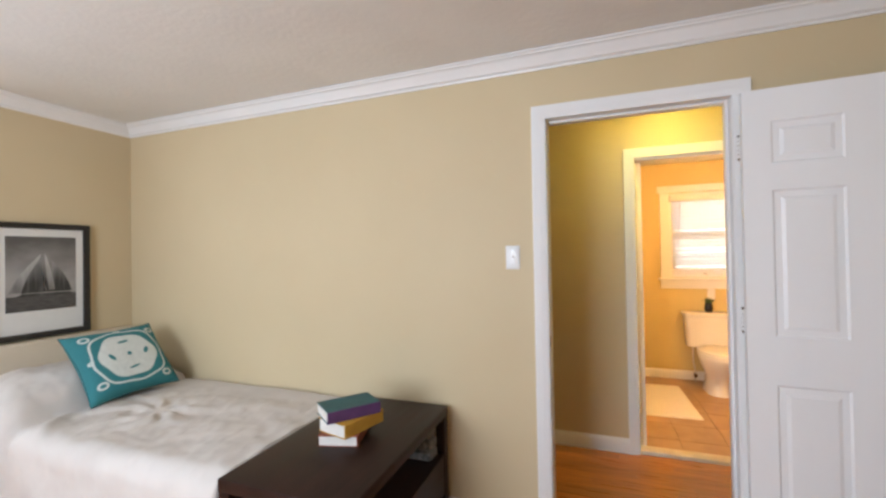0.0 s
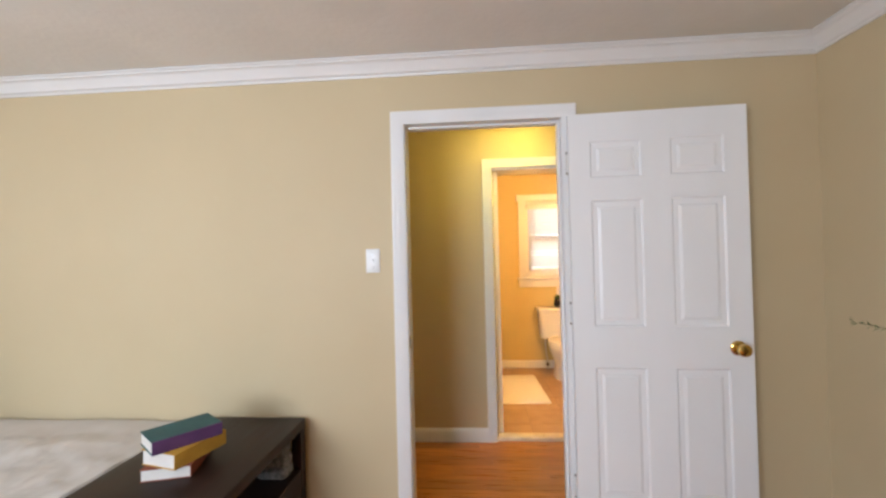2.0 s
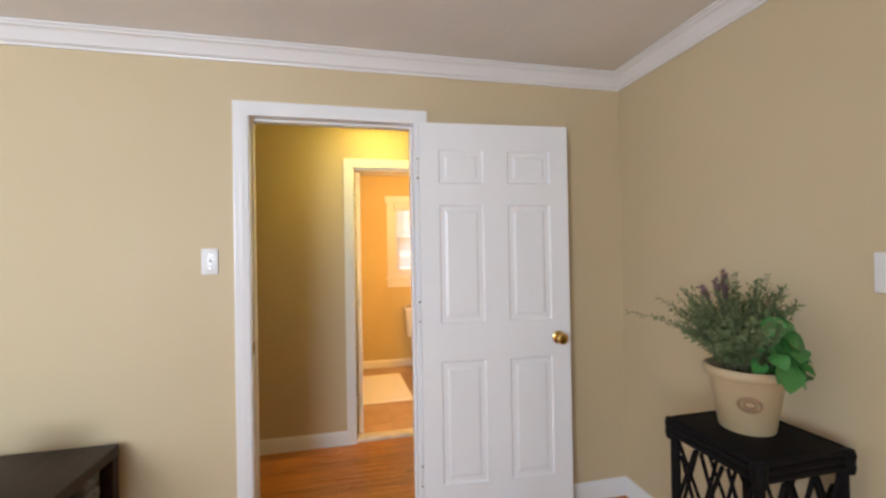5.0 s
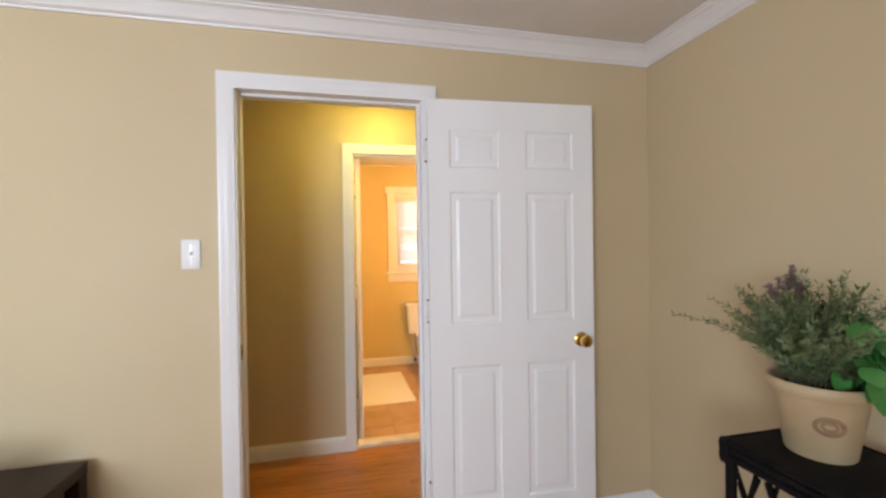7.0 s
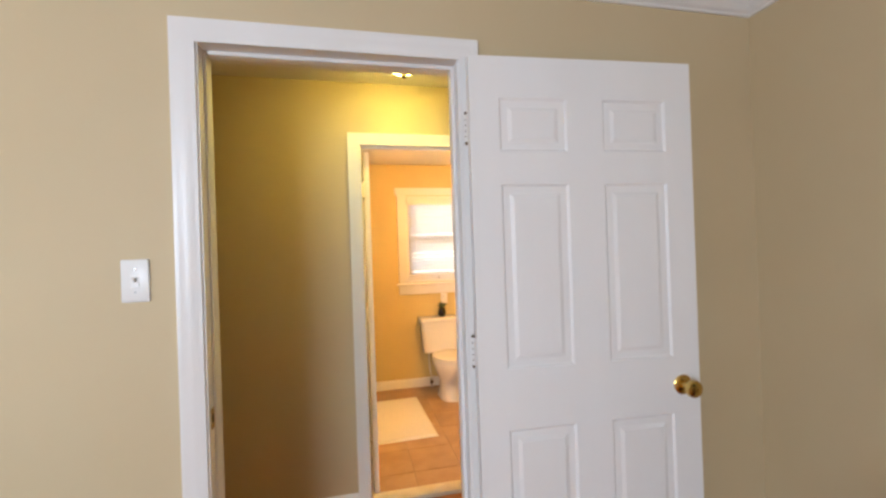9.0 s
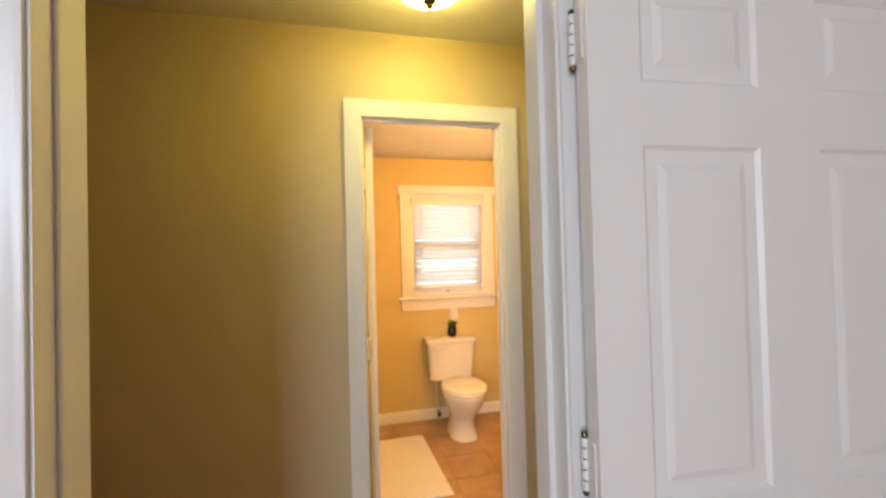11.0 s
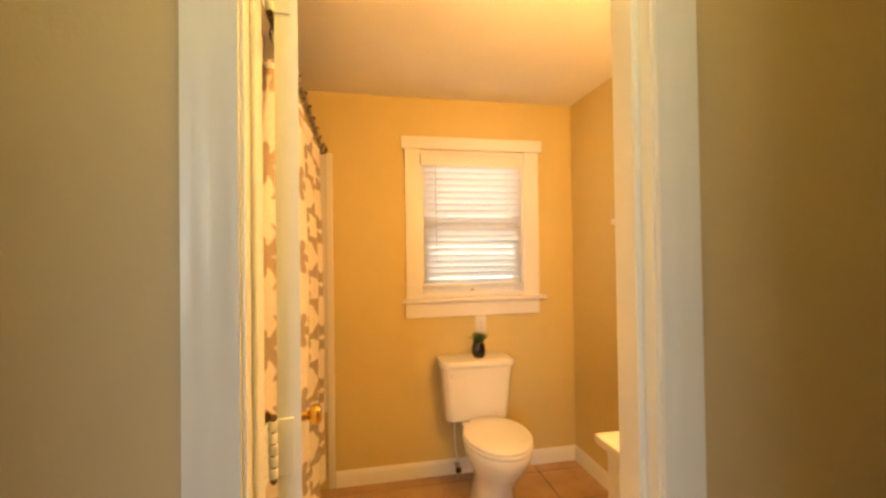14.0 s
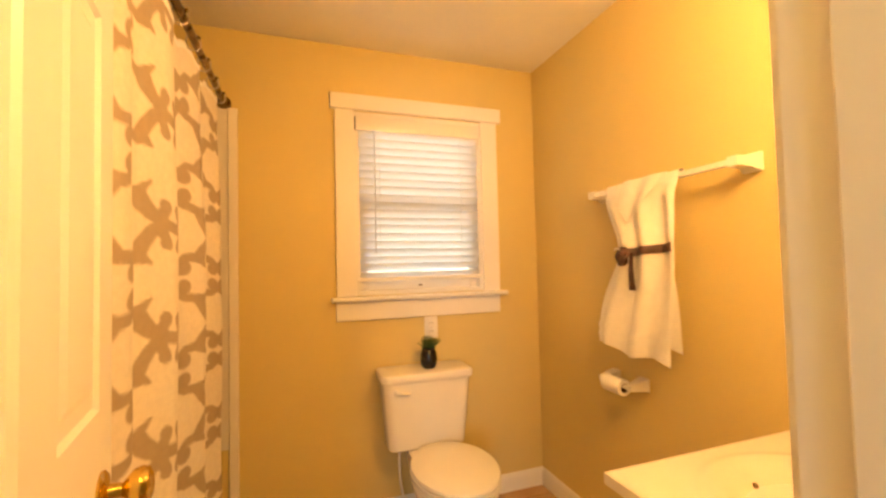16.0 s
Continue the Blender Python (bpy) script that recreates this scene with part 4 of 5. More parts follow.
def leaf_strip(bm, p, d, n, length, width):
    """A narrow bent leaf."""
    s = d.cross(n).normalized() * width
    m, e = p + d * length * 0.5 + n * length * 0.08, p + d * length
    a, b, c, q = (bm.verts.new(v) for v in (p, m + s, e, m - s))
    bm.faces.new((a, b, c))
    bm.faces.new((a, c, q))


view_left = Vector((-0.74, 0.67, 0))
for k in range(165):
    az = rs.uniform(0, 2 * math.pi)
    lean = rs.uniform(0.04, 1.0) ** 0.8
    out = Vector((math.cos(az), math.sin(az), 0))
    if out.dot(view_left) < -0.3 and lean > 0.35:
        lean *= 0.55
    length = rs.uniform(0.15, 0.305) * (1 - 0.10 * lean)
    base = Vector((out.x * 0.06 * rs.random(), out.y * 0.06 * rs.random(), 0.185)) + view_left * 0.012
    long_one = k in (3, 4)
    if long_one:
        out, lean, length = (view_left + Vector((0, 0, 0))).normalized(), (1.12 if k == 3 else 0.86), (0.36 if k == 3 else 0.33)
    pts = []
    p, steps = base.copy(), 12
    for i in range(steps + 1):
        t = i / steps
        ang = lean * (0.55 + 0.75 * t)
        d = Vector((out.x * math.sin(ang), out.y * math.sin(ang), math.cos(ang))) + 0.10 * Vector((fbm(k, t * 3), fbm(k + 50, t * 3), 0))
        d.normalize()
        if i:
            p = p + d * (length / steps)
        pts.append(p.copy())
        if p.x + 1.752 > 2.012:
            p.x = 2.012 - 1.752
        if t > 0.12:
            for q in range(5 if not long_one else 4):
                a = rs.uniform(0, 2 * math.pi)
                side = d.orthogonal().normalized()
                side = Matrix.Rotation(a, 3, d) @ side
                ld = (side * 0.8 + d * rs.uniform(0.3, 0.9)).normalized()
                L = rs.uniform(0.018, 0.032) * (1.15 - 0.4 * t)
                leaf_strip(herb, p + d * rs.uniform(-0.01, 0.01), ld, d, L, L * 0.15)
    tube(stems, pts, 0.0016, 5, False, 0.45)
    if rs.random() < 0.24 and lean < 0.5 and length > 0.24:
        d = (pts[-1] - pts[-2]).normalized()
        for q in range(48):
            a = rs.uniform(0, 2 * math.pi)
            side = Matrix.Rotation(a, 3, d) @ d.orthogonal().normalized()
            leaf_strip(blooms, pts[-1] + d * (0.044 * rs.random() - 0.010), (side + d * 0.6).normalized(), d, rs.uniform(0.010, 0.016), 0.0045)
tagged(part("foliage", herb, HERB, pot, "fine grey-green needle foliage"), kind="stuff")
tagged(part("stem_tangle", stems, STEM, pot, "", True), kind="stuff")
tagged(part("bloom_tangle", blooms, BLOOM, pot, "dusty mauve flower tips"), kind="stuff")
# broad leaves
lf = bmesh.new()
NL = 8
rows = []
for i in range(NL + 1):
    t = i / NL
    w = 0.5 * math.sin(math.pi * min(1, t * 1.02)) ** 0.75 * (1 - 0.30 * t) * 1.02
    zc = 0.10 * math.sin(math.pi * t * 0.9) - 0.16 * t * t
    rows.append([lf.verts.new((sx * w, t, zc + 0.10 * abs(sx) * w * (1 + 0.35 * math.sin(9 * t + 3 * sx)))) for sx in (-1, -0.5, 0, 0.5, 1)])
for a, b in zip(rows, rows[1:]):
    for k in range(4):
        lf.faces.new((a[k], a[k + 1], b[k + 1], b[k]))
bmesh.ops.remove_doubles(lf, verts=lf.verts[:], dist=0.002)
leaf_mesh = to_mesh("leaf", lf, LEAFM, "all")
right = Vector((0.60, -0.78, 0)).normalized()
stalks = bmesh.new()
for k in range(74):
    az = rs.gauss(0, 0.6)
    d2 = Matrix.Rotation(az, 3, "Z") @ right
    h = rs.uniform(0.015, 0.185)
    r = rs.uniform(0.05, 0.125) if h < 0.12 else rs.uniform(0.04, 0.10)
    p = Vector((d2.x * r, d2.y * r, 0.205 + h - 0.35 * max(0, r - 0.08)))
    if p.x > 0.20:
        p.x = 0.20
    L = rs.uniform(0.056, 0.092)
    o = new("leaf", leaf_mesh)
    o.parent = pot
    o.matrix_basis = Matrix.Translation(p) @ Euler((radians(rs.uniform(-95, -20)), radians(rs.uniform(-25, 25)), math.atan2(d2.y, d2.x) - math.pi / 2 + rs.gauss(0, 0.5))).to_matrix().to_4x4() @ Matrix.Scale(L, 4)
    tube(stalks, [(d2.x * 0.03, d2.y * 0.03, 0.185), (p.x * 0.7, p.y * 0.7, 0.19 + (p.z - 0.185) * 0.7), p], 0.0015, 5)
tagged(part("stalk_tangle", stalks, STEM, pot, "", True), kind="stuff")


# ---------------------------------------------------------------- hall lamp
lamp = thing("ceiling_lamp", "amber glass bowl lamp with a bronze finial on the hall ceiling", "lamp", (0.745, 0.60, 0))
part("canopy", lathe(bmesh.new(), [(0, ZC + 0.003), (0.075, ZC + 0.003), (0.078, ZC - 0.006), (0.060, ZC - 0.018), (0.012, ZC - 0.024), (0.010, ZC - 0.112), (0, ZC - 0.112)], 32), BRONZE, lamp, "bronze canopy and stem", True)
part("glass_bowl", lathe(bmesh.new(), [(0.011, ZC - 0.111), (0.050, ZC - 0.104), (0.095, ZC - 0.082), (0.124, ZC - 0.050), (0.132, ZC - 0.034), (0.128, ZC - 0.032), (0.119, ZC - 0.048), (0.092, ZC - 0.077), (0.049, ZC - 0.098), (0.011, ZC - 0.105)], 40), OPAL, lamp, "lit amber glass bowl", True)
part("finial", lathe(bmesh.new(), [(0, ZC - 0.110), (0.020, ZC - 0.110), (0.022, ZC - 0.114), (0.012, ZC - 0.120), (0.009, ZC - 0.124), (0.011, ZC - 0.130), (0.006, ZC - 0.136), (0, ZC - 0.138)], 24), BRONZE, lamp, "dark bronze finial", True)

# ---------------------------------------------------------------- vanity light over the basin
vl = thing("vanity_light", "brass vanity light bar with round lit bulbs above the basin", "lamp")
part("back_plate", block(1.23, 1.69, TY0, TY0 + 0.022, 1.87, 1.95, bevel=0.006, seg=2), BRASS, vl, "", True)
for x in (1.31, 1.46, 1.61):
    part("socket", lathe(bmesh.new(), [(0, 0), (0.024, 0), (0.022, 0.03), (0, 0.03)], 20, Matrix.Translation((x, TY0 + 0.022, 1.91)) @ pose(0, 0, 0, -90)), BRASS, vl, "", True)
    g = bmesh.new()
    bmesh.ops.create_uvsphere(g, u_segments=20, v_segments=12, radius=0.040, matrix=Matrix.Translation((x, TY0 + 0.088, 1.91)))
    part("bulb", g, BULB, vl, "lit frosted globe bulb", "all")

# ---------------------------------------------------------------- toilet
toilet = thing("toilet", "white porcelain two-piece toilet with the lid closed", "toilet", (1.364, 2.93, 0))


def oval(cx, cy, rx, rf, rb, z, n=40, sq=2.0):
    """An egg-shaped ring: rf towards -y (front), rb towards +y."""
    out = []
    for k in range(n):
        a = 2 * math.pi * k / n
        c, s = math.cos(a), math.sin(a)
        e = 2 / sq
        out.append((cx + 0.955 * rx * math.copysign(abs(c) ** e, c), cy + (rb if s > 0 else rf) * math.copysign(abs(s) ** e, s), z))
    return out


bowl = bmesh.new()
loft(bowl, [oval(0, -0.36, 0.112, 0.170, 0.235, 0.0, sq=2.6), oval(0, -0.36, 0.110, 0.168, 0.235, 0.020, sq=2.6), oval(0, -0.36, 0.104, 0.160, 0.232, 0.045, sq=2.5),
            oval(0, -0.363, 0.099, 0.148, 0.228, 0.11), oval(0, -0.372, 0.102, 0.150, 0.226, 0.17), oval(0, -0.40, 0.128, 0.178, 0.215, 0.24),
            oval(0, -0.42, 0.158, 0.212, 0.205, 0.305), oval(0, -0.43, 0.174, 0.228, 0.205, 0.355), oval(0, -0.43, 0.179, 0.232, 0.205, 0.382), oval(0, -0.43, 0.174, 0.228, 0.200, 0.392)])
part("bowl", bowl, PORCELAIN, toilet, "white porcelain bowl and pedestal", True)
shelf_b = bmesh.new()
loft(shelf_b, [rounded(0, -0.145, 0.10, 0.085, 0.27, 0.03), rounded(0, -0.145, 0.11, 0.11, 0.345, 0.04), rounded(0, -0.140, 0.125, 0.115, 0.392, 0.04)])
part("tank_shelf", shelf_b, PORCELAIN, toilet, "", True)
seat = bmesh.new()
loft(seat, [oval(0, -0.43, 0.180, 0.234, 0.215, 0.394), oval(0, -0.43, 0.184, 0.238, 0.217, 0.400), oval(0, -0.43, 0.183, 0.237, 0.216, 0.410), oval(0, -0.43, 0.178, 0.232, 0.212, 0.413)])
part("seat", seat, SEATM, toilet, "", True)
lid = bmesh.new()
loft(lid, [oval(0, -0.43, 0.178, 0.232, 0.212, 0.4165), oval(0, -0.43, 0.182, 0.236, 0.216, 0.421), oval(0, -0.43, 0.180, 0.234, 0.214, 0.431), oval(0, -0.43, 0.165, 0.218, 0.200, 0.437), oval(0, -0.43, 0.09, 0.12, 0.11, 0.440)])
part("lid", lid, SEATM, toilet, "closed white lid", True)
for x in (-0.075, 0.075):
    part("seat_hinge", block(x - 0.014, x + 0.014, -0.228, -0.205, 0.393, 0.420, bevel=0.005, seg=2), SEATM, toilet, "", True)
tank = bmesh.new()
loft(tank, [rounded(-0.026, -0.100, 0.170, 0.070, 0.393, 0.035), rounded(-0.026, -0.102, 0.182, 0.082, 0.402, 0.040), rounded(-0.026, -0.105, 0.194, 0.090, 0.55, 0.040), rounded(-0.026, -0.107, 0.206, 0.096, 0.712, 0.040)])
part("tank", tank, PORCELAIN, toilet, "white porcelain tank", True)
tl2 = bmesh.new()
loft(tl2, [rounded(-0.026, -0.109, 0.212, 0.100, 0.710, 0.035), rounded(-0.026, -0.109, 0.218, 0.105, 0.716, 0.038), rounded(-0.026, -0.109, 0.219, 0.106, 0.738, 0.038), rounded(-0.026, -0.109, 0.214, 0.101, 0.748, 0.036), rounded(-0.026, -0.109, 0.19, 0.08, 0.752, 0.03)])
part("tank_lid", tl2, PORCELAIN, toilet, "", True)
lev = lathe(bmesh.new(), [(0, 0), (0.012, 0), (0.011, 0.010), (0, 0.012)], 16, Matrix.Translation((-0.179, -0.202, 0.672)) @ pose(0, 0, 0, 90))
tube(lev, [(-0.182, -0.215, 0.672), (-0.154, -0.217, 0.671), (-0.119, -0.215, 0.665)], 0.006, 8, False, 0.7)
part("flush_lever", lev, PORCELAIN, toilet, "white flush lever", True)
for x in (-0.098, 0.098):
    part("bolt_cap", lathe(bmesh.new(), [(0, 0.03), (0.013, 0.03), (0.012, 0.042), (0, 0.047)], 14, Matrix.Translation((x, -0.31, -0.014))), PORCELAIN, toilet, "", True)

toilet.scale = (1, 1, 0.984)

valve = thing("supply_valve", "chrome water valve with a hose below the tank", "valve", (1.235, 2.92, 0))
part("hose", tube(bmesh.new(), [(-0.018, -0.085, 0.395), (-0.020, -0.080, 0.30), (-0.012, -0.065, 0.20), (0.0, -0.055, 0.14), (0.0, -0.055, 0.105)], 0.0055, 8), PLASTIC, valve, "pale flexible hose", True)
part("valve_body", tube(bmesh.new(), [(0, -0.055, 0.060), (0, -0.055, 0.110)], 0.011, 12), STEEL, valve, "", True)
part("valve_handle", lathe(bmesh.new(), [(0, 0), (0.016, 0), (0.018, 0.006), (0.014, 0.012), (0, 0.013)], 14, Matrix.Translation((0.0, -0.082, 0.078)) @ pose(0, 0, 0, 90)), BRONZE, valve, "", True)
part("stub_pipe", tube(bmesh.new(), [(0, 0.0, 0.078), (0, -0.085, 0.078)], 0.008, 10), STEEL, valve, "", True)
part("riser", tube(bmesh.new(), [(0, -0.055, 0.0), (0, -0.055, 0.062)], 0.007, 10), STEEL, valve, "", True)

sp = thing("small_potted_plant", "little black pot of green sprigs on the toilet tank", "plant", (1.358, 2.802, 0.7395))
sp.scale = (1.08, 1.08, 1.18)
part("pot", lathe(bmesh.new(), [(0, 0), (0.024, 0), (0.033, 0.010), (0.038, 0.035), (0.034, 0.062), (0.028, 0.074), (0.031, 0.080), (0.028, 0.082), (0.024, 0.074), (0, 0.070)], 28), BLACKPOT, sp, "black glazed pot", True)
sb = bmesh.new()
for k in range(60):
    az, ln = rs.uniform(0, 2 * math.pi), rs.uniform(0.1, 1.0)
    d = Vector((math.cos(az) * math.sin(ln), math.sin(az) * math.sin(ln), math.cos(ln)))
    p0 = Vector((d.x * 0.012, d.y * 0.012, 0.072))
    L = rs.uniform(0.034, 0.062)
    for q in range(7):
        leaf_strip(sb, p0 + d * L * q / 7, (d + 0.8 * Vector((rs.uniform(-1, 1), rs.uniform(-1, 1), rs.uniform(-0.3, 1)))).normalized(), Vector((0, 0, 1)), 0.012, 0.0026)
    tube(sb, [p0, p0 + d * L], 0.001, 4)
tagged(part("sprigs", sb, SPRIG, sp, "short green sprigs"), kind="stuff")

# ---------------------------------------------------------------- vanity
van = thing("vanity_cabinet", "white vanity cabinet under the basin top", "cabinet")
VX0, VY1, VZ = 1.432, 1.690, 0.760
part("body", block(VX0 + 0.030, TX1 - 0.001, TY0 + 0.001, VY1 - 0.025, 0.09, VZ - 0.030), WHITE, van)
part("toe_kick", block(VX0 + 0.075, TX1 - 0.001, TY0 + 0.001, VY1 - 0.030, 0.005, 0.09), WHITE, van)
for x0, x1 in ((VX0 + 0.045, 1.738), (1.746, TX1 - 0.016)):
    dr = part("cabinet_door", block(x0, x1, VY1 - 0.026, VY1 - 0.010, 0.12, 0.700, bevel=0.003), WHITE, van)
    part("door_panel", block(x0 + 0.05, x1 - 0.05, VY1 - 0.011, VY1 - 0.007, 0.17, 0.65, bevel=0.002), WHITE, dr)
ct = thing("washbasin", "white cultured marble washbasin moulded into the cabinet's top", "washbasin")
bc = (1.735, 1.415)


def top_point(u, v):
    x, y = VX0 + (TX1 - 0.001 - VX0) * u, TY0 + 0.001 + (VY1 - TY0 - 0.001) * v
    r = math.hypot((x - bc[0]) / 0.200, (y - bc[1]) / 0.185)
    z = VZ - 0.125 * (1 - smoothstep(0.25, 1.0, r)) + 0.004 * math.exp(-((r - 1.12) / 0.08) ** 2)
    ed = min(u * (TX1 - VX0), (1 - v) * (VY1 - TY0))
    return (x, y, z - 0.006 * (1 - smoothstep(0, 0.008, ed)))


tb = grid(bmesh.new(), 70, 70, top_point)
part("basin_top", tb, COUNTER, ct, "", "all")
rimb = bmesh.new()
cuboid(rimb, VX0, VX0 + 0.012, TY0 + 0.002, VY1, VZ - 0.030, VZ - 0.0055)
cuboid(rimb, VX0 + 0.012, TX1 - 0.001, VY1 - 0.012, VY1, VZ - 0.030, VZ - 0.0055)
part("front_edge", rimb, COUNTER, ct)
part("overflow_hole", lathe(bmesh.new(), [(0, 0), (0.007, 0), (0.006, 0.002), (0, 0.002)], 16, Matrix.Translation((1.722, 1.558, 0.7340)) @ pose(0, 0, 0, 48)), BRONZE, ct, "dark overflow hole", True)
part("drain", lathe(bmesh.new(), [(0, 0), (0.022, 0), (0.020, 0.004), (0, 0.005)], 20, Matrix.Translation((bc[0], bc[1], VZ - 0.125))), STEEL, ct, "", True)
fa = thing("basin_tap", "chrome single-lever basin tap", "tap", (1.735, 1.175, VZ), 90)
part("spout", tube(bmesh.new(), [(0, 0, 0), (0, 0, 0.06), (-0.03, 0, 0.09), (-0.10, 0, 0.085), (-0.115, 0, 0.07)], 0.013, 12, False, 0.8), STEEL, fa, "", True)
part("lever", tube(bmesh.new(), [(0.005, 0, 0.07), (0.01, 0, 0.10), (-0.03, 0, 0.125)], 0.008, 10, False, 0.8), STEEL, fa, "", True)

# ---------------------------------------------------------------- towel bar, towel, paper holder
BARX, BARZ = 1.968, 1.505
tbar = thing("towel_bar", "white ceramic towel bar on the bathroom wall", "towel bar")
part("bar", block(BARX - 0.009, BARX + 0.009, 1.748, 2.345, BARZ - 0.009, BARZ + 0.009, bevel=0.002), PLASTIC, tbar, "", True)
for y in (1.742, 2.350):
    bk = bmesh.new()
    loft(bk, [[(TX1, y + sy * 0.027, BARZ + sz * 0.027) for sy, sz in ((-1, -1), (1, -1), (1, 1), (-1, 1))],
              [(TX1 - 0.010, y + sy * 0.027, BARZ + sz * 0.027) for sy, sz in ((-1, -1), (1, -1), (1, 1), (-1, 1))],
              [(TX1 - 0.040, y + sy * 0.018, BARZ + sz * 0.016) for sy, sz in ((-1, -1), (1, -1), (1, 1), (-1, 1))],
              [(BARX - 0.016, y + sy * 0.015, BARZ + sz * 0.014) for sy, sz in ((-1, -1), (1, -1), (1, 1), (-1, 1))]])
    part("bracket", bk, PLASTIC, tbar, "white flared ceramic bracket")

towel = thing("hand_towel", "white terry towel gathered with a brown ribbon on the bar", "towel")


def towel_sheet(front):
    def f(u, v):
        # v: 0 at the bar, 1 at the hem; u along y
        z = BARZ + 0.012 - 0.628 * v
        tie = math.exp(-((v - 0.40) / 0.21) ** 2)
        flare = smoothstep(0.42, 1.0, v)
        mid = 2.086 - 0.030 * tie + 0.034 * flare if front else 2.110
        half = (0.168 - 0.029 * tie + 0.010 * flare) * (1.0 if front else 0.80)
        y = mid + (u - 0.5) * 2 * half
        fold = 0.0125 * (0.35 + tie + 0.6 * flare) * math.sin(u * 17 + 1.2 * math.sin(v * 3) + (0 if front else 2)) + 0.002 * math.sin(u * 29 + v * 2)
        fold += 0.004 * fbm(u * 5, v * 4, 3)
        bulge = 0.020 + 0.018 * tie * math.sin(math.pi * u) + 0.018 * flare
        hem = 0.022 * (u - 0.5) * flare + 0.010 * math.sin(u * 9) * flare
        x = BARX - (0.012 + bulge * smoothstep(0, 0.12, v) + fold * smoothstep(0.0, 0.15, v)) if front else BARX + 0.010 + 0.014 * smoothstep(0, 0.15, v) + 0.4 * fold * smoothstep(0, 0.2, v)
        if v < 0.03:
            z = BARZ + 0.0125 - 0.628 * v * 0.6
        return (x, y, z + hem + (0.0 if front else 0.03 * v))
    return f


for front in (True, False):
    tw = grid(bmesh.new(), 64, 70, towel_sheet(front))
    part("front_fall" if front else "back_fall", tw, TERRY, towel, "", "all")
ov = grid(bmesh.new(), 64, 6, lambda u, v: (BARX + 0.0135 * -math.cos(math.pi * v) * 1.0, towel_sheet(True)(u, 0)[1], BARZ + 0.0125 + 0.006 * math.sin(math.pi * v)))
part("top_fold", ov, TERRY, towel, "", "all")


def flap(u, v):
    """A corner of the towel thrown forward over the bar."""
    y = 2.120 - 0.185 * u + 0.035 * v * (1 - u)
    z = BARZ + 0.012 - (0.150 * (1 - smoothstep(0.10, 1.0, u)) ** 0.8 * (0.55 + 0.45 * smoothstep(0.0, 0.25, u)) + 0.012) * v
    return (BARX - 0.050 - 0.016 * math.sin(math.pi * u) * v - 0.005 * math.sin(u * 11 + 2 * v), y, z)


part("folded_flap", grid(bmesh.new(), 30, 14, flap), TERRY, towel, "", "all")
for z0_, zz in ((0.545, 0.02), (0.585, 0.012)):
    part("hem_band", grid(bmesh.new(), 60, 3, lambda u, v: (lambda q: (q[0] - 0.0045, q[1], q[2]))(towel_sheet(True)(u, (z0_ + zz * v) / 0.628))), TERRY, towel)
rb = bmesh.new()
grid(rb, 50, 4, lambda u, v: (lambda q: (q[0] - 0.006 - 0.003 * math.sin(math.pi * v), q[1] - 0.01 * (u - 0.5), q[2] + 0.010 * (u - 0.5) * -2))(towel_sheet(True)(u, 0.385 + 0.048 * v)))
part("ribbon", rb, RIBBON, towel, "brown satin ribbon", "all")
tx = towel_sheet(True)(0.53, 0.40)[0] - 0.012
rbx = grid(bmesh.new(), 3, 12, lambda u, v: (tx - 0.004 - 0.004 * math.sin(v * 4), 2.090 + 0.022 * (u - 0.5) * (0.7 + 0.8 * v) + 0.006 * v, 1.255 - 0.135 * v))
part("ribbon_tail", rbx, RIBBON, towel, "", "all")
fl = bmesh.new()
for ringk in range(3):
    for k in range(6):
        a = 2 * math.pi * (k + 0.5 * ringk) / 6
        R = 0.026 - 0.008 * ringk
        c = Vector((tx - 0.010 - 0.008 * ringk, 2.130 + R * 0.7 * math.cos(a), 1.243 + R * math.sin(a)))
        m = Matrix.Translation(c) @ Euler((a, 0.5, 0)).to_matrix().to_4x4() @ Matrix.Diagonal((0.007, 0.014 - 0.002 * ringk, 0.017 - 0.003 * ringk, 1))
        bmesh.ops.create_uvsphere(fl, u_segments=10, v_segments=7, radius=1, matrix=m)
part("ribbon_rosette", fl, RIBBON, towel, "dark brown cloth rosette", "all")
part("rosette_pearl", grid(bmesh.new(), 10, 4, lambda u, v: (tx - 0.030, 2.134 + (0.011 + 0.006 * v) * math.cos(math.pi * u), 1.268 + (0.004 + 0.008 * v) * math.sin(math.pi * u) - 0.004)), TERRY, towel, "white lining of the rosette")

tp = thing("toilet_paper_holder", "white ceramic paper holder with a roll", "paper holder")
for y in (2.185, 2.335):
    bk = bmesh.new()
    loft(bk, [[(TX1, y + sy * 0.024, 0.748 + sz * 0.024) for sy, sz in ((-1, -1), (1, -1), (1, 1), (-1, 1))],
              [(TX1 - 0.012, y + sy * 0.022, 0.748 + sz * 0.022) for sy, sz in ((-1, -1), (1, -1), (1, 1), (-1, 1))],
              [(TX1 - 0.080, y + sy * 0.011, 0.742 + sz * 0.011) for sy, sz in ((-1, -1), (1, -1), (1, 1), (-1, 1))]])
    part("post", bk, PLASTIC, tp, "white ceramic post")
part("spindle", tube(bmesh.new(), [(TX1 - 0.074, 2.185, 0.742), (TX1 - 0.074, 2.335, 0.742)], 0.009, 12), PLASTIC, tp, "", True)
rl = thing("toilet_roll", "white toilet roll on its holder", "toilet roll", (TX1 - 0.074, 2.260, 0.735))
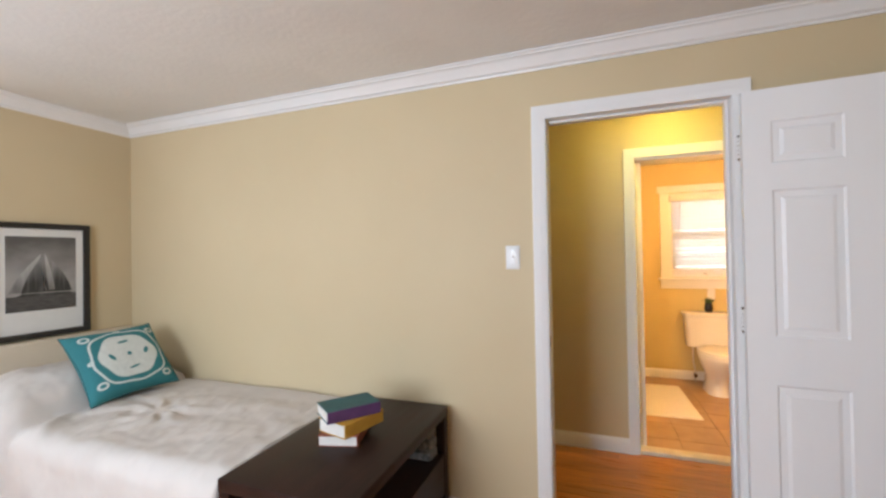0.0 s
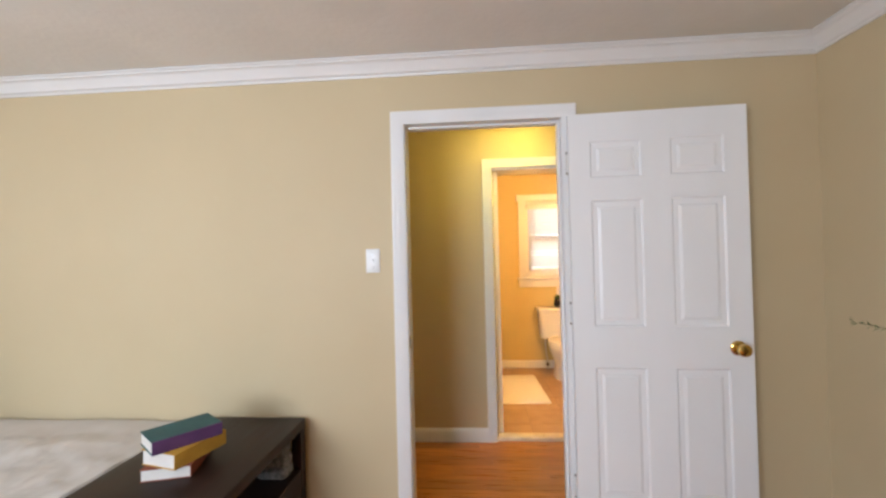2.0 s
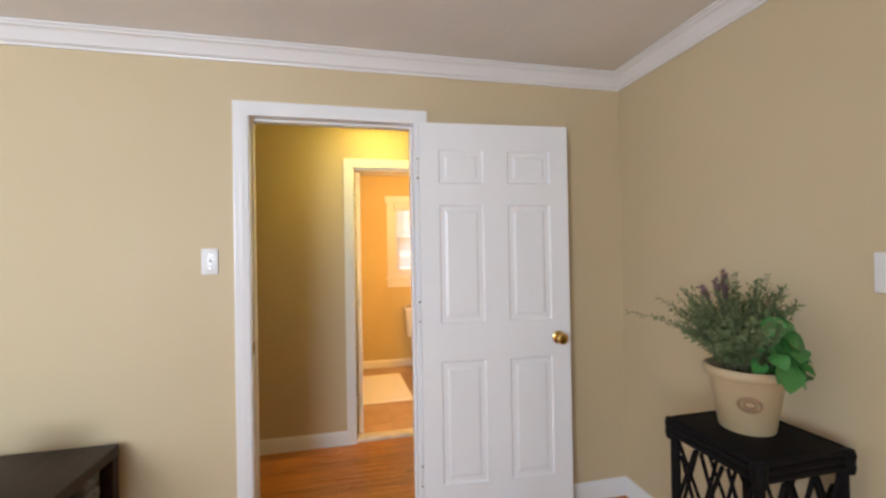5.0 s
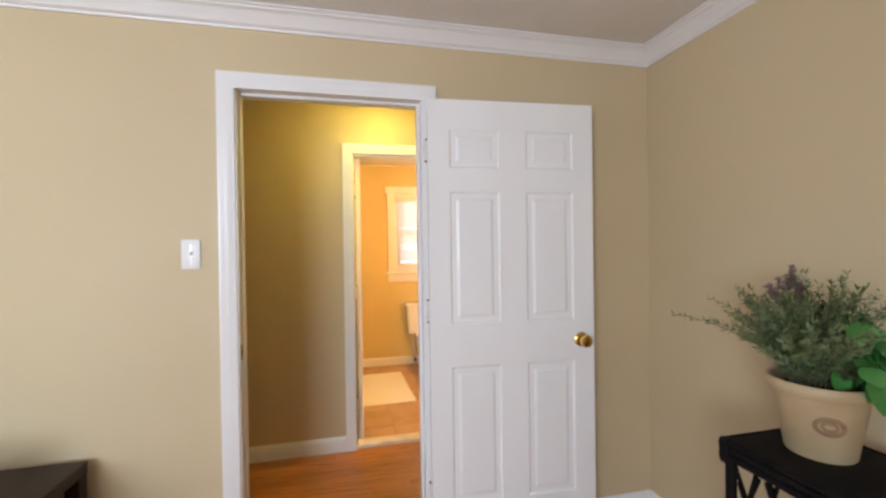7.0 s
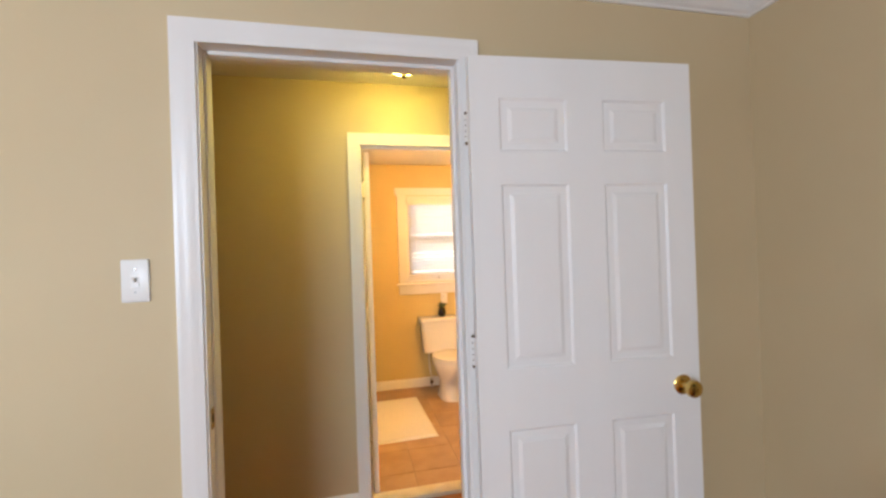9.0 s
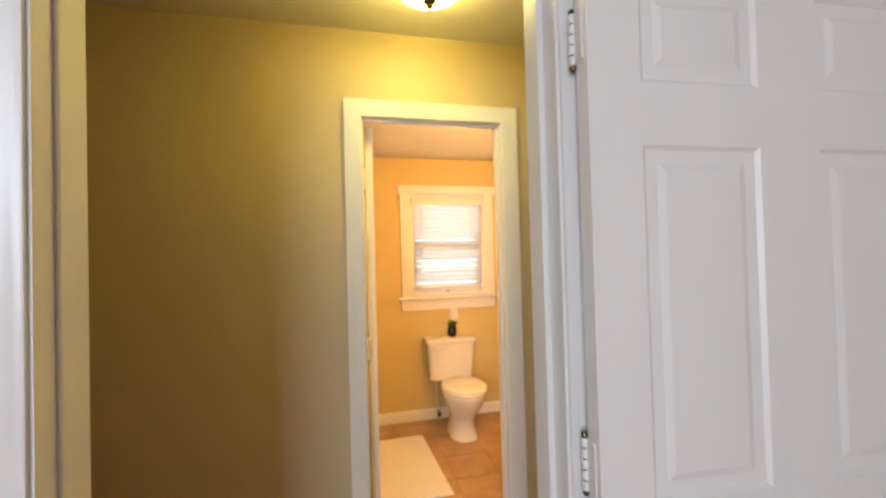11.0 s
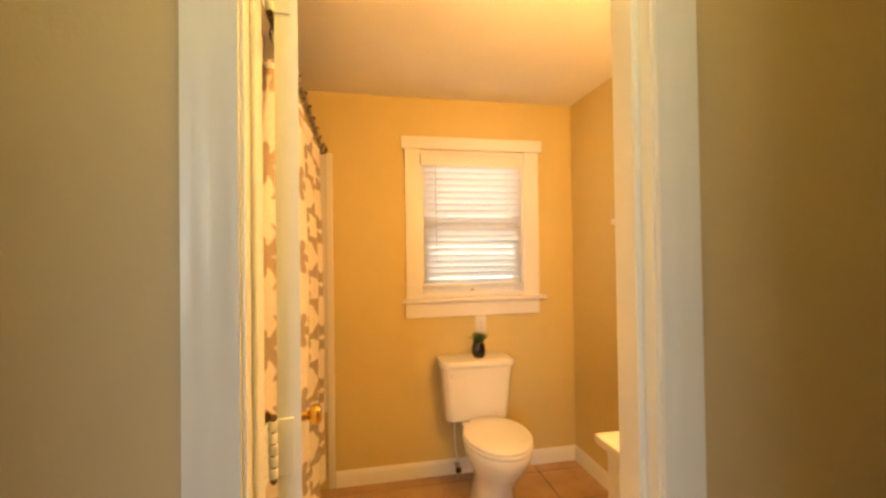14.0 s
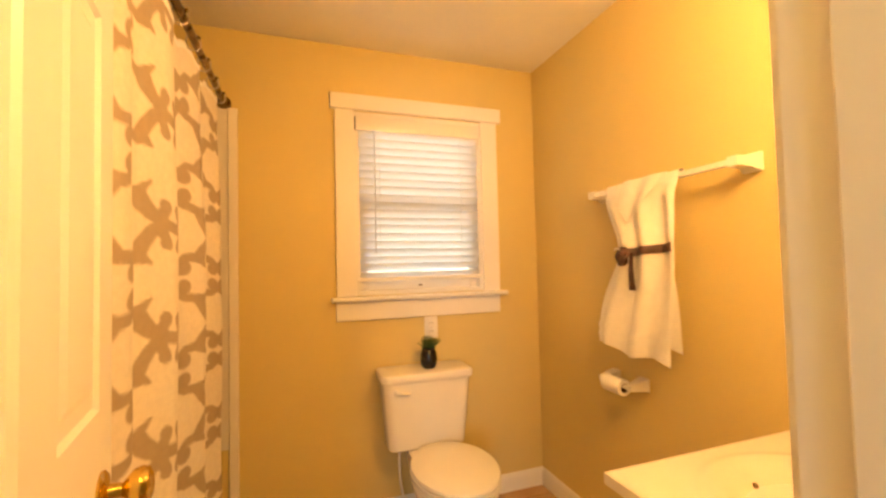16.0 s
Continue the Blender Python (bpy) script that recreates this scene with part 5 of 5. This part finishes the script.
part("paper", lathe(bmesh.new(), [(0.0175, -0.050), (0.031, -0.050), (0.032, -0.048), (0.032, 0.048), (0.031, 0.050), (0.0175, 0.050), (0.0175, -0.050)], 32, pose(0, 0, 0, 90)), TERRY, rl, "", True)
part("cardboard_core", lathe(bmesh.new(), [(0.0165, -0.0505), (0.0178, -0.0505), (0.0178, 0.0505), (0.0165, 0.0505), (0.0165, -0.0505)], 24, pose(0, 0, 0, 90)), CARD, rl, "brown cardboard core", True)

# ---------------------------------------------------------------- tub, surround, curtain
tubt = thing("bathtub", "white bathtub behind the shower curtain", "bathtub")
tbm = bmesh.new()
TL, TR_, TA, TB = TX0 + 0.006, 0.405, TY0 + 0.006, TY1 - 0.006
cx, cy, hx, hy = (TL + TR_) / 2, (TA + TB) / 2, (TR_ - TL) / 2, (TB - TA) / 2
loft(tbm, [rounded(cx, cy, hx, hy, 0.004, 0.02), rounded(cx, cy, hx, hy, 0.43, 0.02), rounded(cx, cy, hx - 0.01, hy - 0.01, 0.445, 0.02), rounded(cx, cy, hx - 0.06, hy - 0.07, 0.445, 0.09), rounded(cx, cy, hx - 0.09, hy - 0.11, 0.40, 0.12), rounded(cx, cy, hx - 0.14, hy - 0.22, 0.12, 0.14)])
part("tub_shell", tbm, PORCELAIN, tubt, "", True)
sur = bmesh.new()
cuboid(sur, TX0, 0.527, TY1 - 0.006, TY1, 0.447, 1.945, bevel=0.002)
cuboid(sur, 0.487, 0.527, TY1 - 0.014, TY1 - 0.004, 0.0, 1.945, bevel=0.003)
cuboid(sur, TX0, TX0 + 0.006, TY0 + 0.006, TY1 - 0.006, 0.447, 1.945)
cuboid(sur, TX0, 0.470, TY0, TY0 + 0.006, 0.447, 1.945)
setting("tub_surround", sur, SURROUND, "white acrylic tub surround with an edge strip", "wall panel")

rod = thing("curtain_rod", "dark bronze shower curtain rod with rings", "curtain rod")
part("rod", tube(bmesh.new(), [(0.472, TY0, 1.968), (0.472, TY1, 1.968)], 0.0125, 14), BRONZE, rod, "", True)
for y, s in ((TY0 + 0.001, -90), (TY1 - 0.001, 90)):
    part("flange", lathe(bmesh.new(), [(0, 0), (0.030, 0), (0.028, 0.010), (0.017, 0.022), (0.014, 0.030), (0, 0.030)], 22, Matrix.Translation((0.472, y, 1.968)) @ pose(0, 0, 0, s)), BRONZE, rod, "round bronze flange", True)
for k in range(9):
    y = 1.640 + k * 0.150
    pts = [(0.472 + 0.021 * math.sin(a), y + 0.004 * math.cos(3 * a), 1.958 + 0.028 * math.cos(a)) for a in np.linspace(0, 2 * math.pi, 15)[:-1]]
    part("ring", tube(bmesh.new(), pts, 0.0022, 6, True), STEEL, rod, "steel curtain ring", True)
    part("ring_bead", lathe(bmesh.new(), [(0, -0.007), (0.0052, -0.004), (0.0070, 0), (0.0052, 0.004), (0, 0.007)], 12, Matrix.Translation((0.486, y, 1.975))), BRONZE, rod, "bronze bead on the ring", True)

CN, CM = 400, 300
curt = thing("shower_curtain", "white shower curtain with taupe scroll pattern hanging in folds", "curtain")


CY0 = 1.60


def curtain_point(u, v):
    y = CY0 + (TY1 - 0.045 - CY0) * u
    z = 1.945 - (1.945 - 0.14) * v + 0.010 * (1 - v) * math.cos(2 * math.pi * (y - 1.22) / 0.147)
    ph = 2 * math.pi * u * 4.6 + 0.7 * math.sin(5 * u) + 0.25 * fbm(u * 4, v * 1.2) + 0.9
    amp = (0.018 + 0.018 * smoothstep(0, 0.4, v)) * (0.75 + 0.35 * fbm(u * 3, 2.2))
    x = 0.452 + amp * math.sin(ph) + 0.006 * fbm(u * 8, v * 3, 5)
    push = 1 - smoothstep(1.62, 2.00, y)
    x = x - 0.060 * push * smoothstep(0.0, 0.25, v) - 0.030 * push
    return (x, y + 0.010 * math.cos(ph) * math.sin(2 * ph), z)


cb = grid(bmesh.new(), CN, CM, curtain_point)
cur = part("cloth", cb, CURTAINM, curt, "", "all")
jj, ii = np.mgrid[0:CM + 1, 0:CN + 1]
mid_line = [Vector(curtain_point(k / CN, 0.5)) for k in range(CN + 1)]
run = np.cumsum([0.0] + [(b - a).length for a, b in zip(mid_line, mid_line[1:])])
PW_, PH_ = 0.440, 0.285                       # the figure's repeat across and down, in metres
node = np.interp(1.955, [p.y for p in mid_line], run)   # a knuckle pair hangs here
U = np.broadcast_to((run - node) / PW_, jj.shape)
V = ((1.945 - 0.14) * jj / CM + 0.111) / PH_


def scrolls(U, V):
    """A lattice of fleshy bands: paired knuckles at the sides, hooked crossings in the middle."""
    x = 0.30 * (0.5 - np.abs(U - np.floor(U) - 0.5))      # from a knuckle pair towards the crossing
    z = 0.258 * np.abs(V - np.floor(V) - 0.5)            # above or below the crossing
    f = np.zeros(x.shape)

    def stroke(pts, w0, w1):
        g = np.zeros(x.shape)
        n = len(pts) - 1
        for k, ((x0, z0), (x1, z1)) in enumerate(zip(pts, pts[1:])):
            vx, vz = x1 - x0, z1 - z0
            t = np.clip(((x - x0) * vx + (z - z0) * vz) / (vx * vx + vz * vz), 0, 1)
            d = np.hypot(x - x0 - t * vx, z - z0 - t * vz)
            g = np.maximum(g, np.clip((w0 + (w1 - w0) * (k + t) / n - d) / 0.004 + 0.5, 0, 1))
        return g

    def spot(cx, cz, rx, rz):
        return np.clip((1 - np.hypot((x - cx) / rx, (z - cz) / rz)) * 5 + 0.5, 0, 1)
    f = np.maximum(f, spot(0.020, 0.102, 0.022, 0.022))
    f = np.maximum(f, stroke([(0.006, 0.104), (0.007, 0.084), (0.024, 0.073), (0.052, 0.070), (0.070, 0.066)], 0.0085, 0.015))
    f = np.maximum(f, stroke([(0.066, 0.068), (0.082, 0.078), (0.098, 0.090)], 0.018, 0.004))
    f = np.maximum(f, stroke([(0.070, 0.064), (0.082, 0.042), (0.098, 0.022), (0.122, 0.004), (0.140, 0.0)], 0.019, 0.014))
    f = np.maximum(f, stroke([(0.122, 0.006), (0.126, 0.026), (0.133, 0.038)], 0.013, 0.012))
    f = np.maximum(f, spot(0.132, 0.044, 0.014, 0.015))
    f = np.maximum(f, stroke([(0.140, 0.0), (0.150, 0.0)], 0.014, 0.015))
    return f


figure(cur, scrolls(U, V).ravel())
hemc = grid(bmesh.new(), 200, 3, lambda u, v: (lambda q: (q[0] + 0.0015, q[1], q[2]))(curtain_point(u, 0.004 + 0.010 * v)))
part("top_hem", hemc, TERRY, curt, "white stitched hem", "all")

# ---------------------------------------------------------------- rug
rug = thing("bath_rug", "white tufted cotton bath rug on the tile floor", "rug", (0.795, 2.180, 0.0105), 2.2)


def tuft(u, v):
    x, y = (u - 0.5) * 0.535, (v - 0.5) * 0.855
    e = min(u, 1 - u) * 0.535, min(v, 1 - v) * 0.855
    h = 0.014 * smoothstep(0, 0.012, min(e)) + 0.0030 * noise.noise(Vector((x * 70, y * 70, 0))) * smoothstep(0, 0.015, min(e))
    w = 0.004 * fbm(x * 25, y * 25)
    return (x + w * (1 if u in (0, 1) else 0.2), y + w * (1 if v in (0, 1) else 0.2), h)


part("rug_body", grid(bmesh.new(), 110, 170, tuft), RUGM, rug, "", "all")

# ---------------------------------------------------------------- floor pieces
def piece(x0, x1, y0, y1, z0, z1, c):
    """A low slab with chamfered upper edges."""
    bm = bmesh.new()
    loft(bm, [[(x0, y0, z0), (x1, y0, z0), (x1, y1, z0), (x0, y1, z0)], [(x0, y0, z1 - c), (x1, y0, z1 - c), (x1, y1, z1 - c), (x0, y1, z1 - c)],
              [(x0 + c, y0 + c, z1), (x1 - c, y0 + c, z1), (x1 - c, y1 - c, z1), (x0 + c, y1 - c, z1)]])
    return bm


rt = random.Random(5)
T = 0.305
for i in range(-3, 8):
    for j in range(0, 7):
        x0, x1 = 0.415 + 0.105 + (i - 1) * T, 0.415 + 0.105 + i * T
        y0, y1 = TY0 + 0.013 + (j - 0.4) * T, TY0 + 0.013 + (j + 0.6) * T
        x0, x1, y0, y1 = max(x0, 0.406), min(x1, TX1), max(y0, TY0 + 0.013), min(y1, TY1)
        if x1 - x0 < 0.02 or y1 - y0 < 0.02:
            continue
        o = part("tile", piece(x0 + 0.002, x1 - 0.002, y0 + 0.002, y1 - 0.002, 0.003, 0.0095 + rt.uniform(-0.0004, 0.0004), 0.0012), TILE, bath_floor)


def planks(x0, x1, y0, y1, parent):
    y = y0
    while y < y1 - 0.01:
        yb = min(y + 0.0572, y1)
        x = x0 - rt.uniform(0, 1.1)
        while x < x1:
            L = rt.uniform(0.8, 1.9)
            a, b = max(x, x0), min(x + L, x1)
            if b - a > 0.02:
                part("plank", piece(a + 0.0004, b - 0.0004, y + 0.0004, yb - 0.0004, -0.007, 0.0, 0.0009), OAK, parent)
            x += L
        y = yb


planks(-0.9, 2.0, HY0 - 0.12, HY1 + 0.010, floor)
planks(BX0, BX1, BY0 + 41 * 0.0572, 0.0, floor)
rest = bmesh.new()
for y in BY0 + 0.0572 * np.arange(41):
    x = BX0
    while x < BX1:
        L = rt.uniform(0.8, 1.9)
        b = min(x + L, BX1)
        loft(rest, [[(x, y, -0.007), (b - 0.001, y, -0.007), (b - 0.001, y + 0.0564, -0.007), (x, y + 0.0564, -0.007)], [(x, y, 0), (b - 0.001, y, 0), (b - 0.001, y + 0.0564, 0), (x, y + 0.0564, 0)]])
        x = b
for y in np.arange(HY0, HY1 - 0.01, 0.0572):
    for x, b in ((HX0, -0.902), (2.002, HX1)):
        loft(rest, [[(x, y, -0.007), (b, y, -0.007), (b, y + 0.0564, -0.007), (x, y + 0.0564, -0.007)], [(x, y, 0), (b, y, 0), (b, y + 0.0564, 0), (x, y + 0.0564, 0)]])
tagged(part("planks", rest, OAK, floor), kind="stuff")
